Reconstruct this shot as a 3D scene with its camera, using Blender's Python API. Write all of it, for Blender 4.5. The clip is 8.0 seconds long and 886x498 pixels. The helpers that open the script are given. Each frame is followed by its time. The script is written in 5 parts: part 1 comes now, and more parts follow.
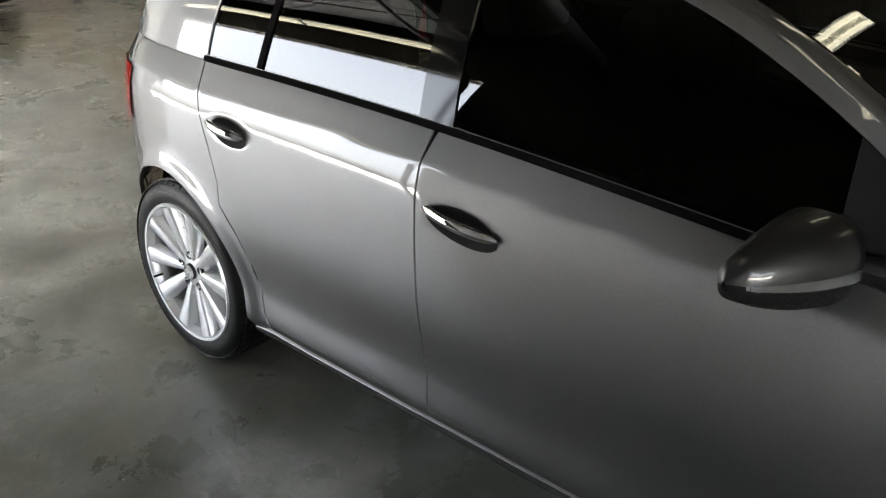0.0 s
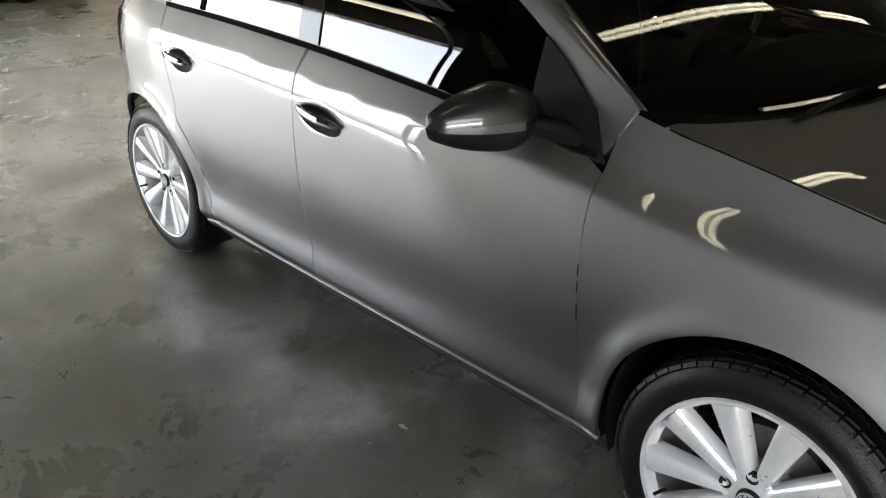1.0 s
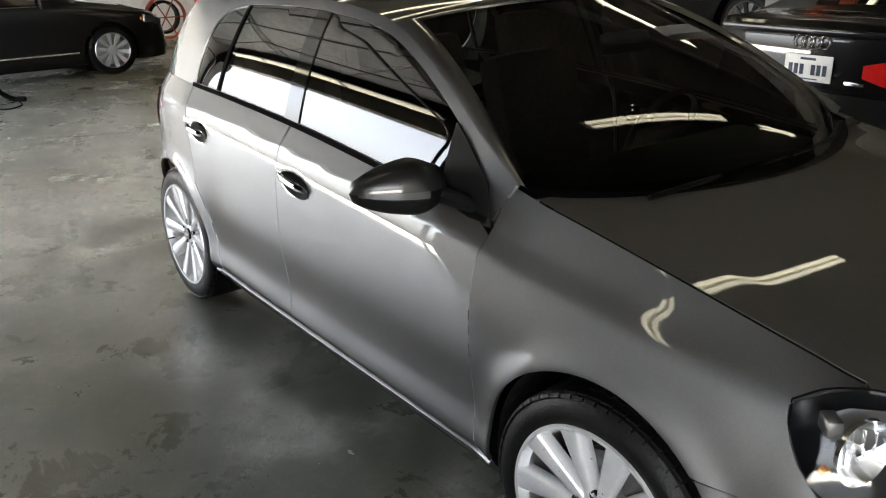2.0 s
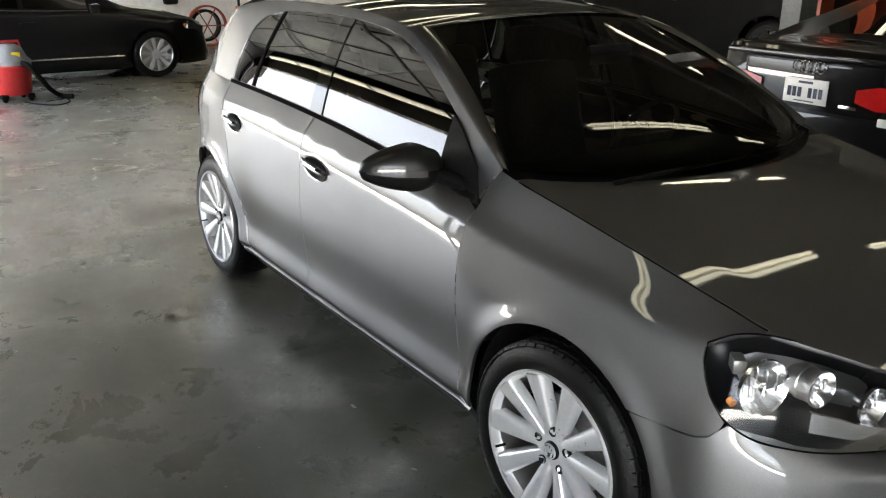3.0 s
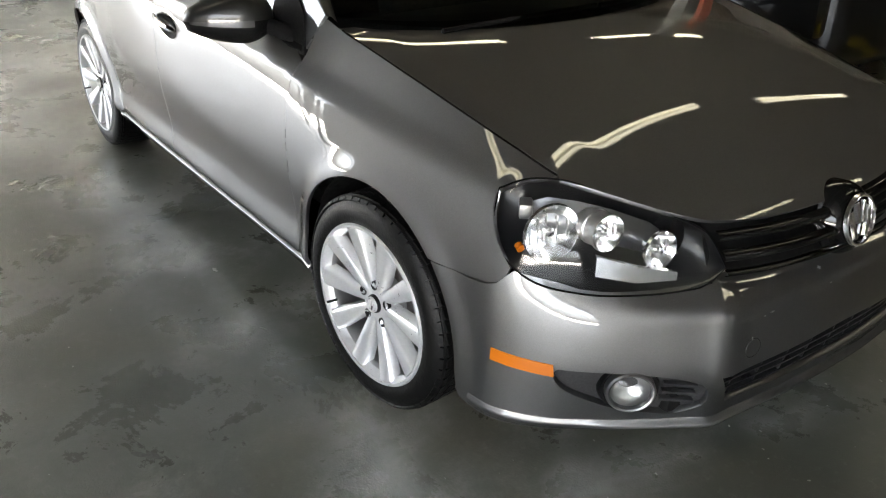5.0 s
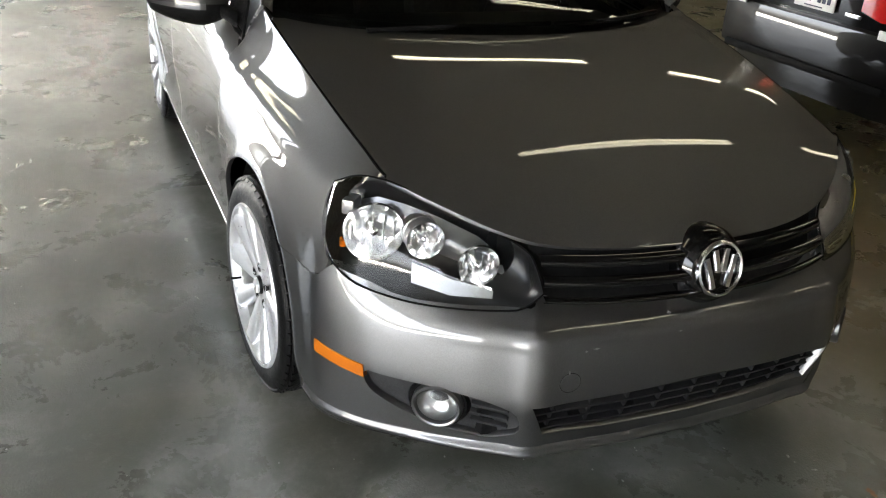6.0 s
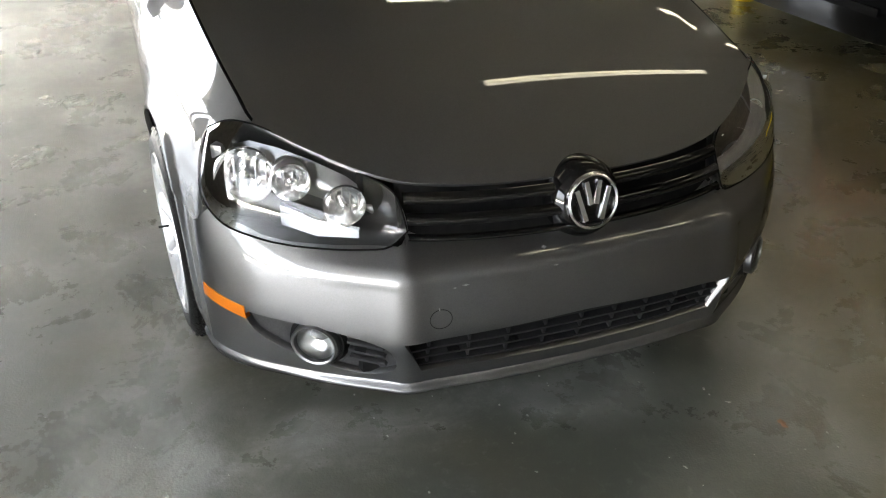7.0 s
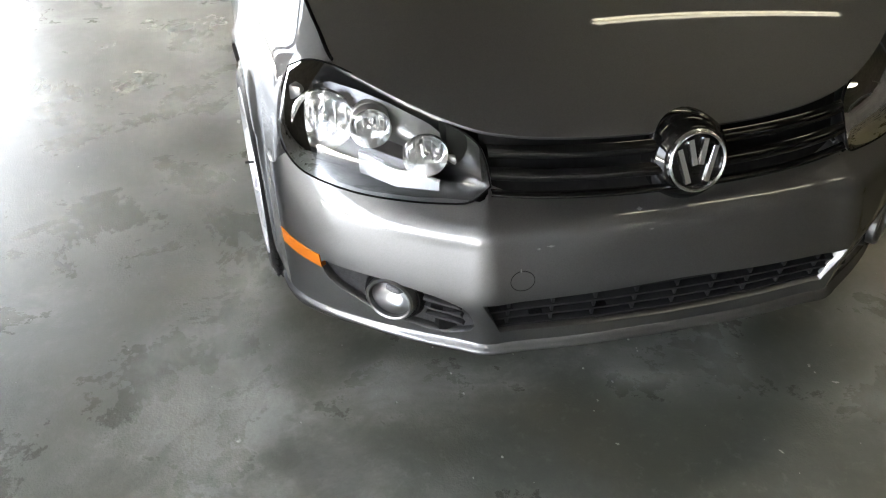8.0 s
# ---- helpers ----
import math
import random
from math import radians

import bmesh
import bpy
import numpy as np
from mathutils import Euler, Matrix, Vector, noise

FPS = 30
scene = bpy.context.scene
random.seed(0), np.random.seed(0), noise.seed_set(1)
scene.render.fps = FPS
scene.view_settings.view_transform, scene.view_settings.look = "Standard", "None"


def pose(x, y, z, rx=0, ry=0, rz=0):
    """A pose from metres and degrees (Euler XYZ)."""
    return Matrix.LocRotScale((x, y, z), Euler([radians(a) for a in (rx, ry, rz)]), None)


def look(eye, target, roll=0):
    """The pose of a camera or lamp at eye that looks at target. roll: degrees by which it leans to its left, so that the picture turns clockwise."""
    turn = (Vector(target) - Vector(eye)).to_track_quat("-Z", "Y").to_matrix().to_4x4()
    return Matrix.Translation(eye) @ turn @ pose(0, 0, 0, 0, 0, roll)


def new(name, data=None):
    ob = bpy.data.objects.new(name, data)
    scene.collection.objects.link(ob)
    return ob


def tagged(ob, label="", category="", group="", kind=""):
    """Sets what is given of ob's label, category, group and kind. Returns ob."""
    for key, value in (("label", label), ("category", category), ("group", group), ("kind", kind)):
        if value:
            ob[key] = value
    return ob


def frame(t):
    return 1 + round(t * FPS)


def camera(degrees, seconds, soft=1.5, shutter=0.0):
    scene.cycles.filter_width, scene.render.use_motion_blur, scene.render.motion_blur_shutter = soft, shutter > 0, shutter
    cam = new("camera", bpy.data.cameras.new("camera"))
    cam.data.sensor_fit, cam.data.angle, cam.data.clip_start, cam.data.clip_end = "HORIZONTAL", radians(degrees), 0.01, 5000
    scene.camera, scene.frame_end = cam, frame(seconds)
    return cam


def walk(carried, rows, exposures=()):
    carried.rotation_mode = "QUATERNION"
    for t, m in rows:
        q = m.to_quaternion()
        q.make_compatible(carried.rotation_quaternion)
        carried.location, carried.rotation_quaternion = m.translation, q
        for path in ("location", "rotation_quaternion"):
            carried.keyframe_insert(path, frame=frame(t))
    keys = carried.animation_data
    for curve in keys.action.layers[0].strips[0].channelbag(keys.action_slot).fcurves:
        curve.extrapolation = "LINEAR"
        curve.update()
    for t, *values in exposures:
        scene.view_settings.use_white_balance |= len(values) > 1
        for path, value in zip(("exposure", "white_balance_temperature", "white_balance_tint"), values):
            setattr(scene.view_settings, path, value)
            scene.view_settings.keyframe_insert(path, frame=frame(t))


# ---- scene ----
EXPO, TUBE_POWER, SUN = 5.35, 0.19, 5.0
EXPOSURES = ((0, -0.30, 6900), (0.5, 0.02, 6900), (1, -0.06, 6950), (3, -0.38, 6900), (4.2, -0.28, 6950), (5.5, 0.15, 7000), (6.0, 0.14, 7000), (6.5, 0.04, 7000), (7, 0.42, 7000), (7.5, 0.53, 6900), (8, 0.50, 6850))
cam = camera(54.7, 8.0, soft=1.15, shutter=0.0)
PATH = [
    (0, (-0.279, -2.118, 1.538), (-1.513, -0.789, 0.695), -0.9),
    (0.5, (0.208, -2.151, 1.532), (-1.073, -0.872, 0.681), -0.4),
    (1, (0.594, -2.187, 1.519), (-0.753, -0.985, 0.658), -1.8),
    (1.5, (0.906, -2.092, 1.534), (-0.506, -0.95, 0.696), -0.4),
    (1.7, (0.997, -2.089, 1.573), (-0.452, -0.95, 0.797), -1.0),
    (2.8, (1.481, -2.287, 1.641), (-0.108, -1.252, 1.007), -0.4),
    (3, (1.519, -2.275, 1.612), (-0.037, -1.206, 0.951), 0.6),
    (3.5, (1.579, -2.225, 1.569), (0.134, -1.059, 0.826), -0.2),
    (4, (1.604, -2.21, 1.542), (0.195, -1.02, 0.768), -0.6),
    (4.2, (1.621, -2.192, 1.523), (0.226, -0.987, 0.746), -0.6),
    (5.3, (1.844, -1.744, 1.518), (0.399, -0.73, 0.577), 1.2),
    (5.5, (1.919, -1.613, 1.507), (0.469, -0.602, 0.572), 1.9),
    (6, (2.144, -1.288, 1.502), (0.512, -0.537, 0.623), 4.1),
    (6.5, (2.282, -0.996, 1.52), (0.641, -0.389, 0.551), 1.9),
    (7, (2.313, -0.896, 1.506), (0.685, -0.297, 0.511), 0.2),
    (7.5, (2.302, -0.872, 1.484), (0.675, -0.342, 0.449), -0.7),
    (8, (2.199, -0.816, 1.496), (0.589, -0.472, 0.36), -1.4),
]
walk(cam, [(t, look(eye, target, roll)) for t, eye, target, roll in PATH], [(t, EXPO + e, k, 8) for t, e, k in EXPOSURES])

# ---- light ----
world = bpy.data.worlds.new("world")
scene.world = world
world.use_nodes = True
wn = world.node_tree.nodes
sky = wn.new("ShaderNodeTexSky")
sky.sky_type, sky.sun_disc = "NISHITA", False
sky.sun_elevation, sky.sun_rotation = radians(55), 0.0
sky.air_density, sky.dust_density = 0.7, 6.0
wn["Background"].inputs["Strength"].default_value = 0.15
haze = wn.new("ShaderNodeHueSaturation")
haze.inputs["Saturation"].default_value = 0.45
world.node_tree.links.new(sky.outputs[0], haze.inputs["Color"])
world.node_tree.links.new(haze.outputs[0], wn["Background"].inputs["Color"])
sun_data = bpy.data.lights.new("sun", "SUN")
sun_data.energy, sun_data.angle, sun_data.color = SUN, radians(4), (1.0, 0.96, 0.9)
sun = new("sun", sun_data)
sun.rotation_euler = (radians(-35), 0, 0)


# ---- materials ----
def material(name, color, rough=0.5, metal=0.0, coat=0.0, spec=0.5, var=0.0, scale=6.0, bump=0.0, bscale=80.0, emit=0.0, ior=None):
    m = bpy.data.materials.new(name)
    m.use_nodes = True
    nt = m.node_tree
    b = nt.nodes["Principled BSDF"]
    b.inputs["Base Color"].default_value = (*color, 1)
    b.inputs["Roughness"].default_value = rough
    b.inputs["Metallic"].default_value = metal
    b.inputs["Coat Weight"].default_value = coat
    b.inputs["Coat Roughness"].default_value = 0.02
    b.inputs["Specular IOR Level"].default_value = spec
    if emit:
        b.inputs["Emission Color"].default_value = (*color, 1)
        b.inputs["Emission Strength"].default_value = emit
    if var or bump:
        co = nt.nodes.new("ShaderNodeTexCoord")
    if var:
        n1, n2 = nt.nodes.new("ShaderNodeTexNoise"), nt.nodes.new("ShaderNodeTexNoise")
        n1.inputs["Scale"].default_value, n2.inputs["Scale"].default_value = scale, scale * 9
        n1.inputs["Detail"].default_value = 5
        add = nt.nodes.new("ShaderNodeMath")
        add.operation = "ADD"
        ramp = nt.nodes.new("ShaderNodeValToRGB")
        ramp.color_ramp.elements[0].position, ramp.color_ramp.elements[1].position = 0.7, 1.3
        ramp.color_ramp.elements[0].color = (*[c * (1 - var) for c in color], 1)
        ramp.color_ramp.elements[1].color = (*[min(1, c * (1 + var)) for c in color], 1)
        half = nt.nodes.new("ShaderNodeMapRange")
        half.inputs["From Min"].default_value, half.inputs["From Max"].default_value = 0.7, 1.3
        for n in (n1, n2):
            nt.links.new(co.outputs["Object"], n.inputs["Vector"])
        nt.links.new(n1.outputs["Fac"], add.inputs[0])
        nt.links.new(n2.outputs["Fac"], add.inputs[1])
        nt.links.new(add.outputs[0], half.inputs["Value"])
        ramp.color_ramp.elements[0].position, ramp.color_ramp.elements[1].position = 0.0, 1.0
        nt.links.new(half.outputs[0], ramp.inputs["Fac"])
        nt.links.new(ramp.outputs["Color"], b.inputs["Base Color"])
        rr = nt.nodes.new("ShaderNodeMapRange")
        rr.inputs["From Min"].default_value, rr.inputs["From Max"].default_value = 0.7, 1.3
        rr.inputs["To Min"].default_value, rr.inputs["To Max"].default_value = min(1, rough * 1.25), rough * 0.8
        nt.links.new(add.outputs[0], rr.inputs["Value"])
        nt.links.new(rr.outputs[0], b.inputs["Roughness"])
    if bump:
        nb, bp = nt.nodes.new("ShaderNodeTexNoise"), nt.nodes.new("ShaderNodeBump")
        nb.inputs["Scale"].default_value, nb.inputs["Detail"].default_value = bscale, 4
        bp.inputs["Strength"].default_value, bp.inputs["Distance"].default_value = bump, 0.01
        nt.links.new(co.outputs["Object"], nb.inputs["Vector"])
        nt.links.new(nb.outputs["Fac"], bp.inputs["Height"])
        nt.links.new(bp.outputs[0], b.inputs["Normal"])
    return m


def glass_material(name, tint, ior=1.5, rough=0.0):
    m = bpy.data.materials.new(name)
    m.use_nodes = True
    nt = m.node_tree
    nt.nodes.remove(nt.nodes["Principled BSDF"])
    out = nt.nodes["Material Output"]
    tr, gl, mix, fr = (nt.nodes.new("ShaderNode" + k) for k in ("BsdfTransparent", "BsdfGlossy", "MixShader", "Fresnel"))
    tr.inputs["Color"].default_value = (*tint, 1)
    gl.inputs["Roughness"].default_value = rough
    fr.inputs["IOR"].default_value = ior
    nt.links.new(fr.outputs[0], mix.inputs["Fac"])
    nt.links.new(tr.outputs[0], mix.inputs[1])
    nt.links.new(gl.outputs[0], mix.inputs[2])
    nt.links.new(mix.outputs[0], out.inputs["Surface"])
    return m


def concrete_material():
    """Worn garage concrete: mottled grey, dark damp-looking blotches with ragged edges, fine grit, a slight sheen."""
    m = bpy.data.materials.new("worn_concrete")
    m.use_nodes = True
    nt = m.node_tree
    L = nt.links.new
    b = nt.nodes["Principled BSDF"]
    co = nt.nodes.new("ShaderNodeTexCoord")

    def noise_tex(scale, detail, rough=0.55, dist=0.0):
        n = nt.nodes.new("ShaderNodeTexNoise")
        n.inputs["Scale"].default_value, n.inputs["Detail"].default_value = scale, detail
        n.inputs["Roughness"].default_value, n.inputs["Distortion"].default_value = rough, dist
        L(co.outputs["Object"], n.inputs["Vector"])
        return n.outputs["Fac"]

    def remap(v, a, c, lo=0.0, hi=1.0):
        n = nt.nodes.new("ShaderNodeMapRange")
        n.inputs["From Min"].default_value, n.inputs["From Max"].default_value = a, c
        n.inputs["To Min"].default_value, n.inputs["To Max"].default_value = lo, hi
        L(v, n.inputs["Value"])
        return n.outputs[0]

    def mixed(f, a, c):
        n = nt.nodes.new("ShaderNodeMix")
        n.data_type = "RGBA"
        L(f, n.inputs[0])
        for sock, v in ((n.inputs[6], a), (n.inputs[7], c)):
            if isinstance(v, tuple):
                sock.default_value = (*v, 1)
            else:
                L(v, sock)
        return n.outputs[2]

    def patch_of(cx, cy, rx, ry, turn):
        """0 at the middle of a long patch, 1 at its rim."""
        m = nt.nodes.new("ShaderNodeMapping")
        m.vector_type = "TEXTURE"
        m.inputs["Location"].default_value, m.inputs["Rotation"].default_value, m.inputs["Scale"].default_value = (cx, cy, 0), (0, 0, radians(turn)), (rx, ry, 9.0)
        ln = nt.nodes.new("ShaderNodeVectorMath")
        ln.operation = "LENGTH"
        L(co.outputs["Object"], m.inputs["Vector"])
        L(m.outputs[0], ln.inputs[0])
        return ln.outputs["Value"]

    def calc(op, a, c):
        n = nt.nodes.new("ShaderNodeMath")
        n.operation = op
        for sock, v in ((n.inputs[0], a), (n.inputs[1], c)):
            if isinstance(v, (int, float)):
                sock.default_value = v
            else:
                L(v, sock)
        return n.outputs[0]

    big = noise_tex(0.55, 6, 0.6, 0.4)
    mid = noise_tex(2.2, 10, 0.66, 0.5)
    fine = noise_tex(60, 4)
    blot = noise_tex(1.5, 10, 0.68, 0.3)
    soft = noise_tex(1.7, 5, 0.55, 0.3)
    rag = noise_tex(3.0, 12, 0.74, 0.4)
    base = mixed(remap(big, 0.40, 0.60), (0.155, 0.159, 0.142), (0.31, 0.312, 0.288))
    base = mixed(remap(mid, 0.40, 0.65, 0.0, 0.6), base, (0.38, 0.38, 0.352))
    base = mixed(remap(blot, 0.45, 0.64, 0.0, 0.62), base, (0.075, 0.078, 0.066))
    base = mixed(remap(soft, 0.50, 0.62, 0.0, 0.5), base, (0.070, 0.076, 0.056))
    brown = noise_tex(0.9, 5, 0.6, 0.2)
    streak = noise_tex(4.6, 6, 0.6, 0.6)
    base = mixed(remap(streak, 0.52, 0.62, 0.0, 0.5), base, (0.085, 0.088, 0.076))
    # ragged dark veins where the sealer has worn off
    vein = remap(calc("ABSOLUTE", calc("SUBTRACT", rag, 0.505), 0), 0.0, 0.040, 0.30, 0.0)
    base = mixed(vein, base, (0.055, 0.057, 0.047))
    base = mixed(remap(rag, 0.49, 0.64, 0.0, 0.42), base, (0.060, 0.062, 0.052))
    # dark patches: one beside the car; its shade painted before its nose and underneath
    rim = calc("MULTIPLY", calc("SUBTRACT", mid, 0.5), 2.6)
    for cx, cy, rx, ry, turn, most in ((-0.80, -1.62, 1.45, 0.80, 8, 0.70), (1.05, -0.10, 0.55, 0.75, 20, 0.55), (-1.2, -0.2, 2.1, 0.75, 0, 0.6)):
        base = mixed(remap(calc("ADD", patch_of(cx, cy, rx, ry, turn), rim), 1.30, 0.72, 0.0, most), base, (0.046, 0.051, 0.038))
    base = mixed(remap(brown, 0.48, 0.72, 0.0, 0.6), base, (0.115, 0.098, 0.060))
    base = mixed(remap(fine, 0.58, 0.75, 0.0, 0.18), base, (0.06, 0.06, 0.055))
    sep = nt.nodes.new("ShaderNodeSeparateXYZ")
    L(co.outputs["Object"], sep.inputs[0])
    base = mixed(remap(calc("ADD", calc("MULTIPLY", big, 2.2), sep.outputs["Y"]), 1.2, 2.3, 0.0, 0.88), base, (0.104, 0.084, 0.034))
    grit = noise_tex(26, 6, 0.7)
    base = mixed(remap(grit, 0.54, 0.70, 0.0, 0.30), base, (0.05, 0.05, 0.043))
    base = mixed(remap(grit, 0.44, 0.30, 0.0, 0.20), base, (0.32, 0.318, 0.295))
    spots = noise_tex(9, 2, 0.4)
    base = mixed(remap(spots, 0.70, 0.80, 0.0, 0.15), base, (0.36, 0.36, 0.34))
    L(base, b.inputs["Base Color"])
    L(remap(calc("ADD", calc("MULTIPLY", rag, 0.6), calc("MULTIPLY", blot, 0.4)), 0.38, 0.62, 0.21, 0.40), b.inputs["Roughness"])
    b.inputs["Specular IOR Level"].default_value = 1.0
    bp = nt.nodes.new("ShaderNodeBump")
    bp.inputs["Strength"].default_value, bp.inputs["Distance"].default_value = 0.25, 0.004
    L(noise_tex(140, 5), bp.inputs["Height"])
    L(bp.outputs[0], b.inputs["Normal"])
    return m


def paint_material(name, color, metal, rough):
    """Metallic clear-coated car paint with fine flake."""
    m = bpy.data.materials.new(name)
    m.use_nodes = True
    nt = m.node_tree
    b = nt.nodes["Principled BSDF"]
    co, vo, mr, mx = (nt.nodes.new("ShaderNode" + k) for k in ("TexCoord", "TexVoronoi", "MapRange", "Mix"))
    vo.inputs["Scale"].default_value = 900
    mx.data_type = "RGBA"
    mx.inputs[6].default_value = (*[c * 0.86 for c in color], 1)
    mx.inputs[7].default_value = (*[min(1, c * 1.14) for c in color], 1)
    nt.links.new(co.outputs["Object"], vo.inputs["Vector"])
    nt.links.new(vo.outputs["Color"], mx.inputs[0])
    nt.links.new(mx.outputs[2], b.inputs["Base Color"])
    b.inputs["Metallic"].default_value, b.inputs["Roughness"].default_value = metal, rough
    b.inputs["Coat Weight"].default_value, b.inputs["Coat Roughness"].default_value, b.inputs["Coat IOR"].default_value = 1.0, 0.012, 1.65
    return m



def flake_paint(name, color, rough):
    """Grey metallic paint: a wide soft lobe from the flakes, a trace of pigment, and a clear coat over both."""
    m = bpy.data.materials.new(name)
    m.use_nodes = True
    nt = m.node_tree
    nt.nodes.remove(nt.nodes["Principled BSDF"])
    L = nt.links.new
    co, vo, mx, fl, pig, base, coat, fr, mix = (nt.nodes.new("ShaderNode" + k) for k in ("TexCoord", "TexVoronoi", "Mix", "BsdfGlossy", "BsdfDiffuse", "AddShader", "BsdfGlossy", "Fresnel", "MixShader"))
    vo.inputs["Scale"].default_value = 900
    mx.data_type = "RGBA"
    mx.inputs[6].default_value = (*[c * 0.84 for c in color], 1)
    mx.inputs[7].default_value = (*[c * 1.16 for c in color], 1)
    L(co.outputs["Object"], vo.inputs["Vector"])
    L(vo.outputs["Color"], mx.inputs[0])
    L(mx.outputs[2], fl.inputs["Color"])
    fl.distribution, fl.inputs["Roughness"].default_value = "BECKMANN", rough
    pig.inputs["Color"].default_value = (*[c * 0.10 for c in color], 1)
    coat.inputs["Roughness"].default_value, fr.inputs["IOR"].default_value = 0.012, 1.62
    L(fl.outputs[0], base.inputs[0])
    L(pig.outputs[0], base.inputs[1])
    L(fr.outputs[0], mix.inputs["Fac"])
    L(base.outputs[0], mix.inputs[1])
    L(coat.outputs[0], mix.inputs[2])
    L(mix.outputs[0], nt.nodes["Material Output"].inputs["Surface"])
    return m


PAINT = flake_paint("grey_metallic_paint", (0.108, 0.108, 0.110), 0.56)
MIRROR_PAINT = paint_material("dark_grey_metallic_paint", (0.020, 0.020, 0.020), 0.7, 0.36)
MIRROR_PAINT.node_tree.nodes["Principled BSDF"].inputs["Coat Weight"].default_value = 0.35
BLACK_PAINT = paint_material("black_paint", (0.004, 0.004, 0.0045), 0.0, 0.3)
BLACK_PAINT.node_tree.nodes["Principled BSDF"].inputs["Specular IOR Level"].default_value = 0.1
BLACK_PAINT.node_tree.nodes["Principled BSDF"].inputs["Coat IOR"].default_value = 1.4
DARK_PAINT = material("dusty_dark_paint", (0.004, 0.0037, 0.0035), 0.45, spec=0.06, var=0.3, scale=3)
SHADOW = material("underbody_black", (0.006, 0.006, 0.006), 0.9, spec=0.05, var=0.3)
TRIM = material("black_plastic", (0.004, 0.004, 0.0042), 0.6, spec=0.07, var=0.15, scale=20, bump=0.15, bscale=600)
GRILLE = material("dusty_black_plastic", (0.006, 0.006, 0.0065), 0.55, spec=0.15, var=0.2, scale=18)
DULL = material("dusty_grey_plastic", (0.016, 0.016, 0.017), 0.5, spec=0.3, var=0.2, scale=18, bump=0.15, bscale=500)
GLOSS = material("gloss_black_plastic", (0.003, 0.003, 0.003), 0.06, spec=0.36)
RUBBER = material("tyre_rubber", (0.003, 0.003, 0.003), 0.42, spec=0.15, var=0.35, scale=9, bump=0.2, bscale=220)
SEAL = material("window_rubber_seal", (0.002, 0.002, 0.002), 0.85, spec=0.02)
BARREL = material("dusty_alloy", (0.11, 0.11, 0.11), 0.42, metal=0.4, var=0.2)
SMOKED = material("smoked_lens", (0.05, 0.05, 0.05), 0.15, coat=0.6)
RED_FAR = material("red_lamp_plastic", (0.46, 0.010, 0.010), 0.15, coat=0.8, var=0.12, scale=5)
ALLOY = material("silver_alloy", (0.54, 0.545, 0.555), 0.34, metal=0.55, coat=0.5, var=0.04, scale=14)
CHROME = material("chrome", (0.88, 0.88, 0.89), 0.16, metal=1.0)
REFLECTOR = material("lamp_reflector", (0.93, 0.93, 0.93), 0.16, metal=1.0)
BLADE = material("silvered_blade", (0.80, 0.80, 0.80), 0.17, metal=0.95)
BARREL = material("dull_silver_barrel", (0.42, 0.42, 0.41), 0.28, metal=0.9)
BEZEL = material("silvered_bezel", (0.14, 0.14, 0.14), 0.32, metal=0.85)
HOUSING = material("lamp_housing_dark", (0.005, 0.005, 0.0055), 0.3, spec=0.25)
AMBER = material("amber_lens", (0.40, 0.105, 0.006), 0.2, coat=0.6)
RED_LENS = material("red_lens", (0.55, 0.015, 0.012), 0.12, coat=0.8)
TINT = glass_material("tinted_glass", (0.08, 0.083, 0.08), 1.75)
WSGLASS = glass_material("windscreen_glass", (0.42, 0.44, 0.40), 1.62)
CLEAR = glass_material("clear_lens", (0.93, 0.94, 0.95), 1.45)
FABRIC = material("dark_seat_fabric", (0.03, 0.03, 0.032), 0.9, var=0.3, bump=0.3, bscale=300)
DASH = material("dashboard_plastic", (0.02, 0.02, 0.02), 0.7, bump=0.2, bscale=300)
DISC = material("brake_disc", (0.25, 0.24, 0.23), 0.4, metal=0.9, var=0.2)
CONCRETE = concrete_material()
WALL = material("white_wall_paint", (0.84, 0.84, 0.81), 0.75, var=0.1, scale=1.2, bump=0.15, bscale=30)
PALEWALL = material("grey_wall_paint", (0.30, 0.30, 0.29), 0.75, var=0.15, scale=1.2, bump=0.15, bscale=30)
DARKWALL = material("dark_wall_paint", (0.05, 0.046, 0.04), 0.8, var=0.25, scale=0.8, bump=0.2, bscale=25)
CEIL = material("brown_roof_sheet", (0.050, 0.040, 0.027), 0.7, var=0.15, scale=0.7)
STEEL = material("painted_steel", (0.11, 0.115, 0.115), 0.5, var=0.15, scale=4)
RED = material("red_paint", (0.42, 0.022, 0.022), 0.4, var=0.15, scale=6)
ORANGE = material("orange_red_paint", (0.30, 0.045, 0.016), 0.45, var=0.2, scale=5)
YELLOW = material("yellow_paint", (0.75, 0.55, 0.02), 0.5, var=0.15, scale=12)
GREYPL = material("grey_plastic", (0.22, 0.23, 0.25), 0.5, var=0.1)
WHITE = material("white_enamel", (0.8, 0.8, 0.78), 0.4, var=0.05)
INK = material("dark_ink", (0.03, 0.04, 0.08), 0.6)
TUBE = material("fluorescent_tube", (1.0, 0.95, 0.76), 0.5, emit=TUBE_POWER)
DOORSKIN = material("pale_door_skin", (0.20, 0.20, 0.192), 0.6, var=0.15, scale=2.0)
CHIP = material("bare_primer", (0.22, 0.22, 0.225), 0.7, var=0.2, scale=60)
SPECK = material("pale_speck", (0.5, 0.5, 0.47), 0.8, var=0.2, scale=40)
RUST = material("rusty_bit", (0.22, 0.10, 0.04), 0.8, var=0.3, scale=60)
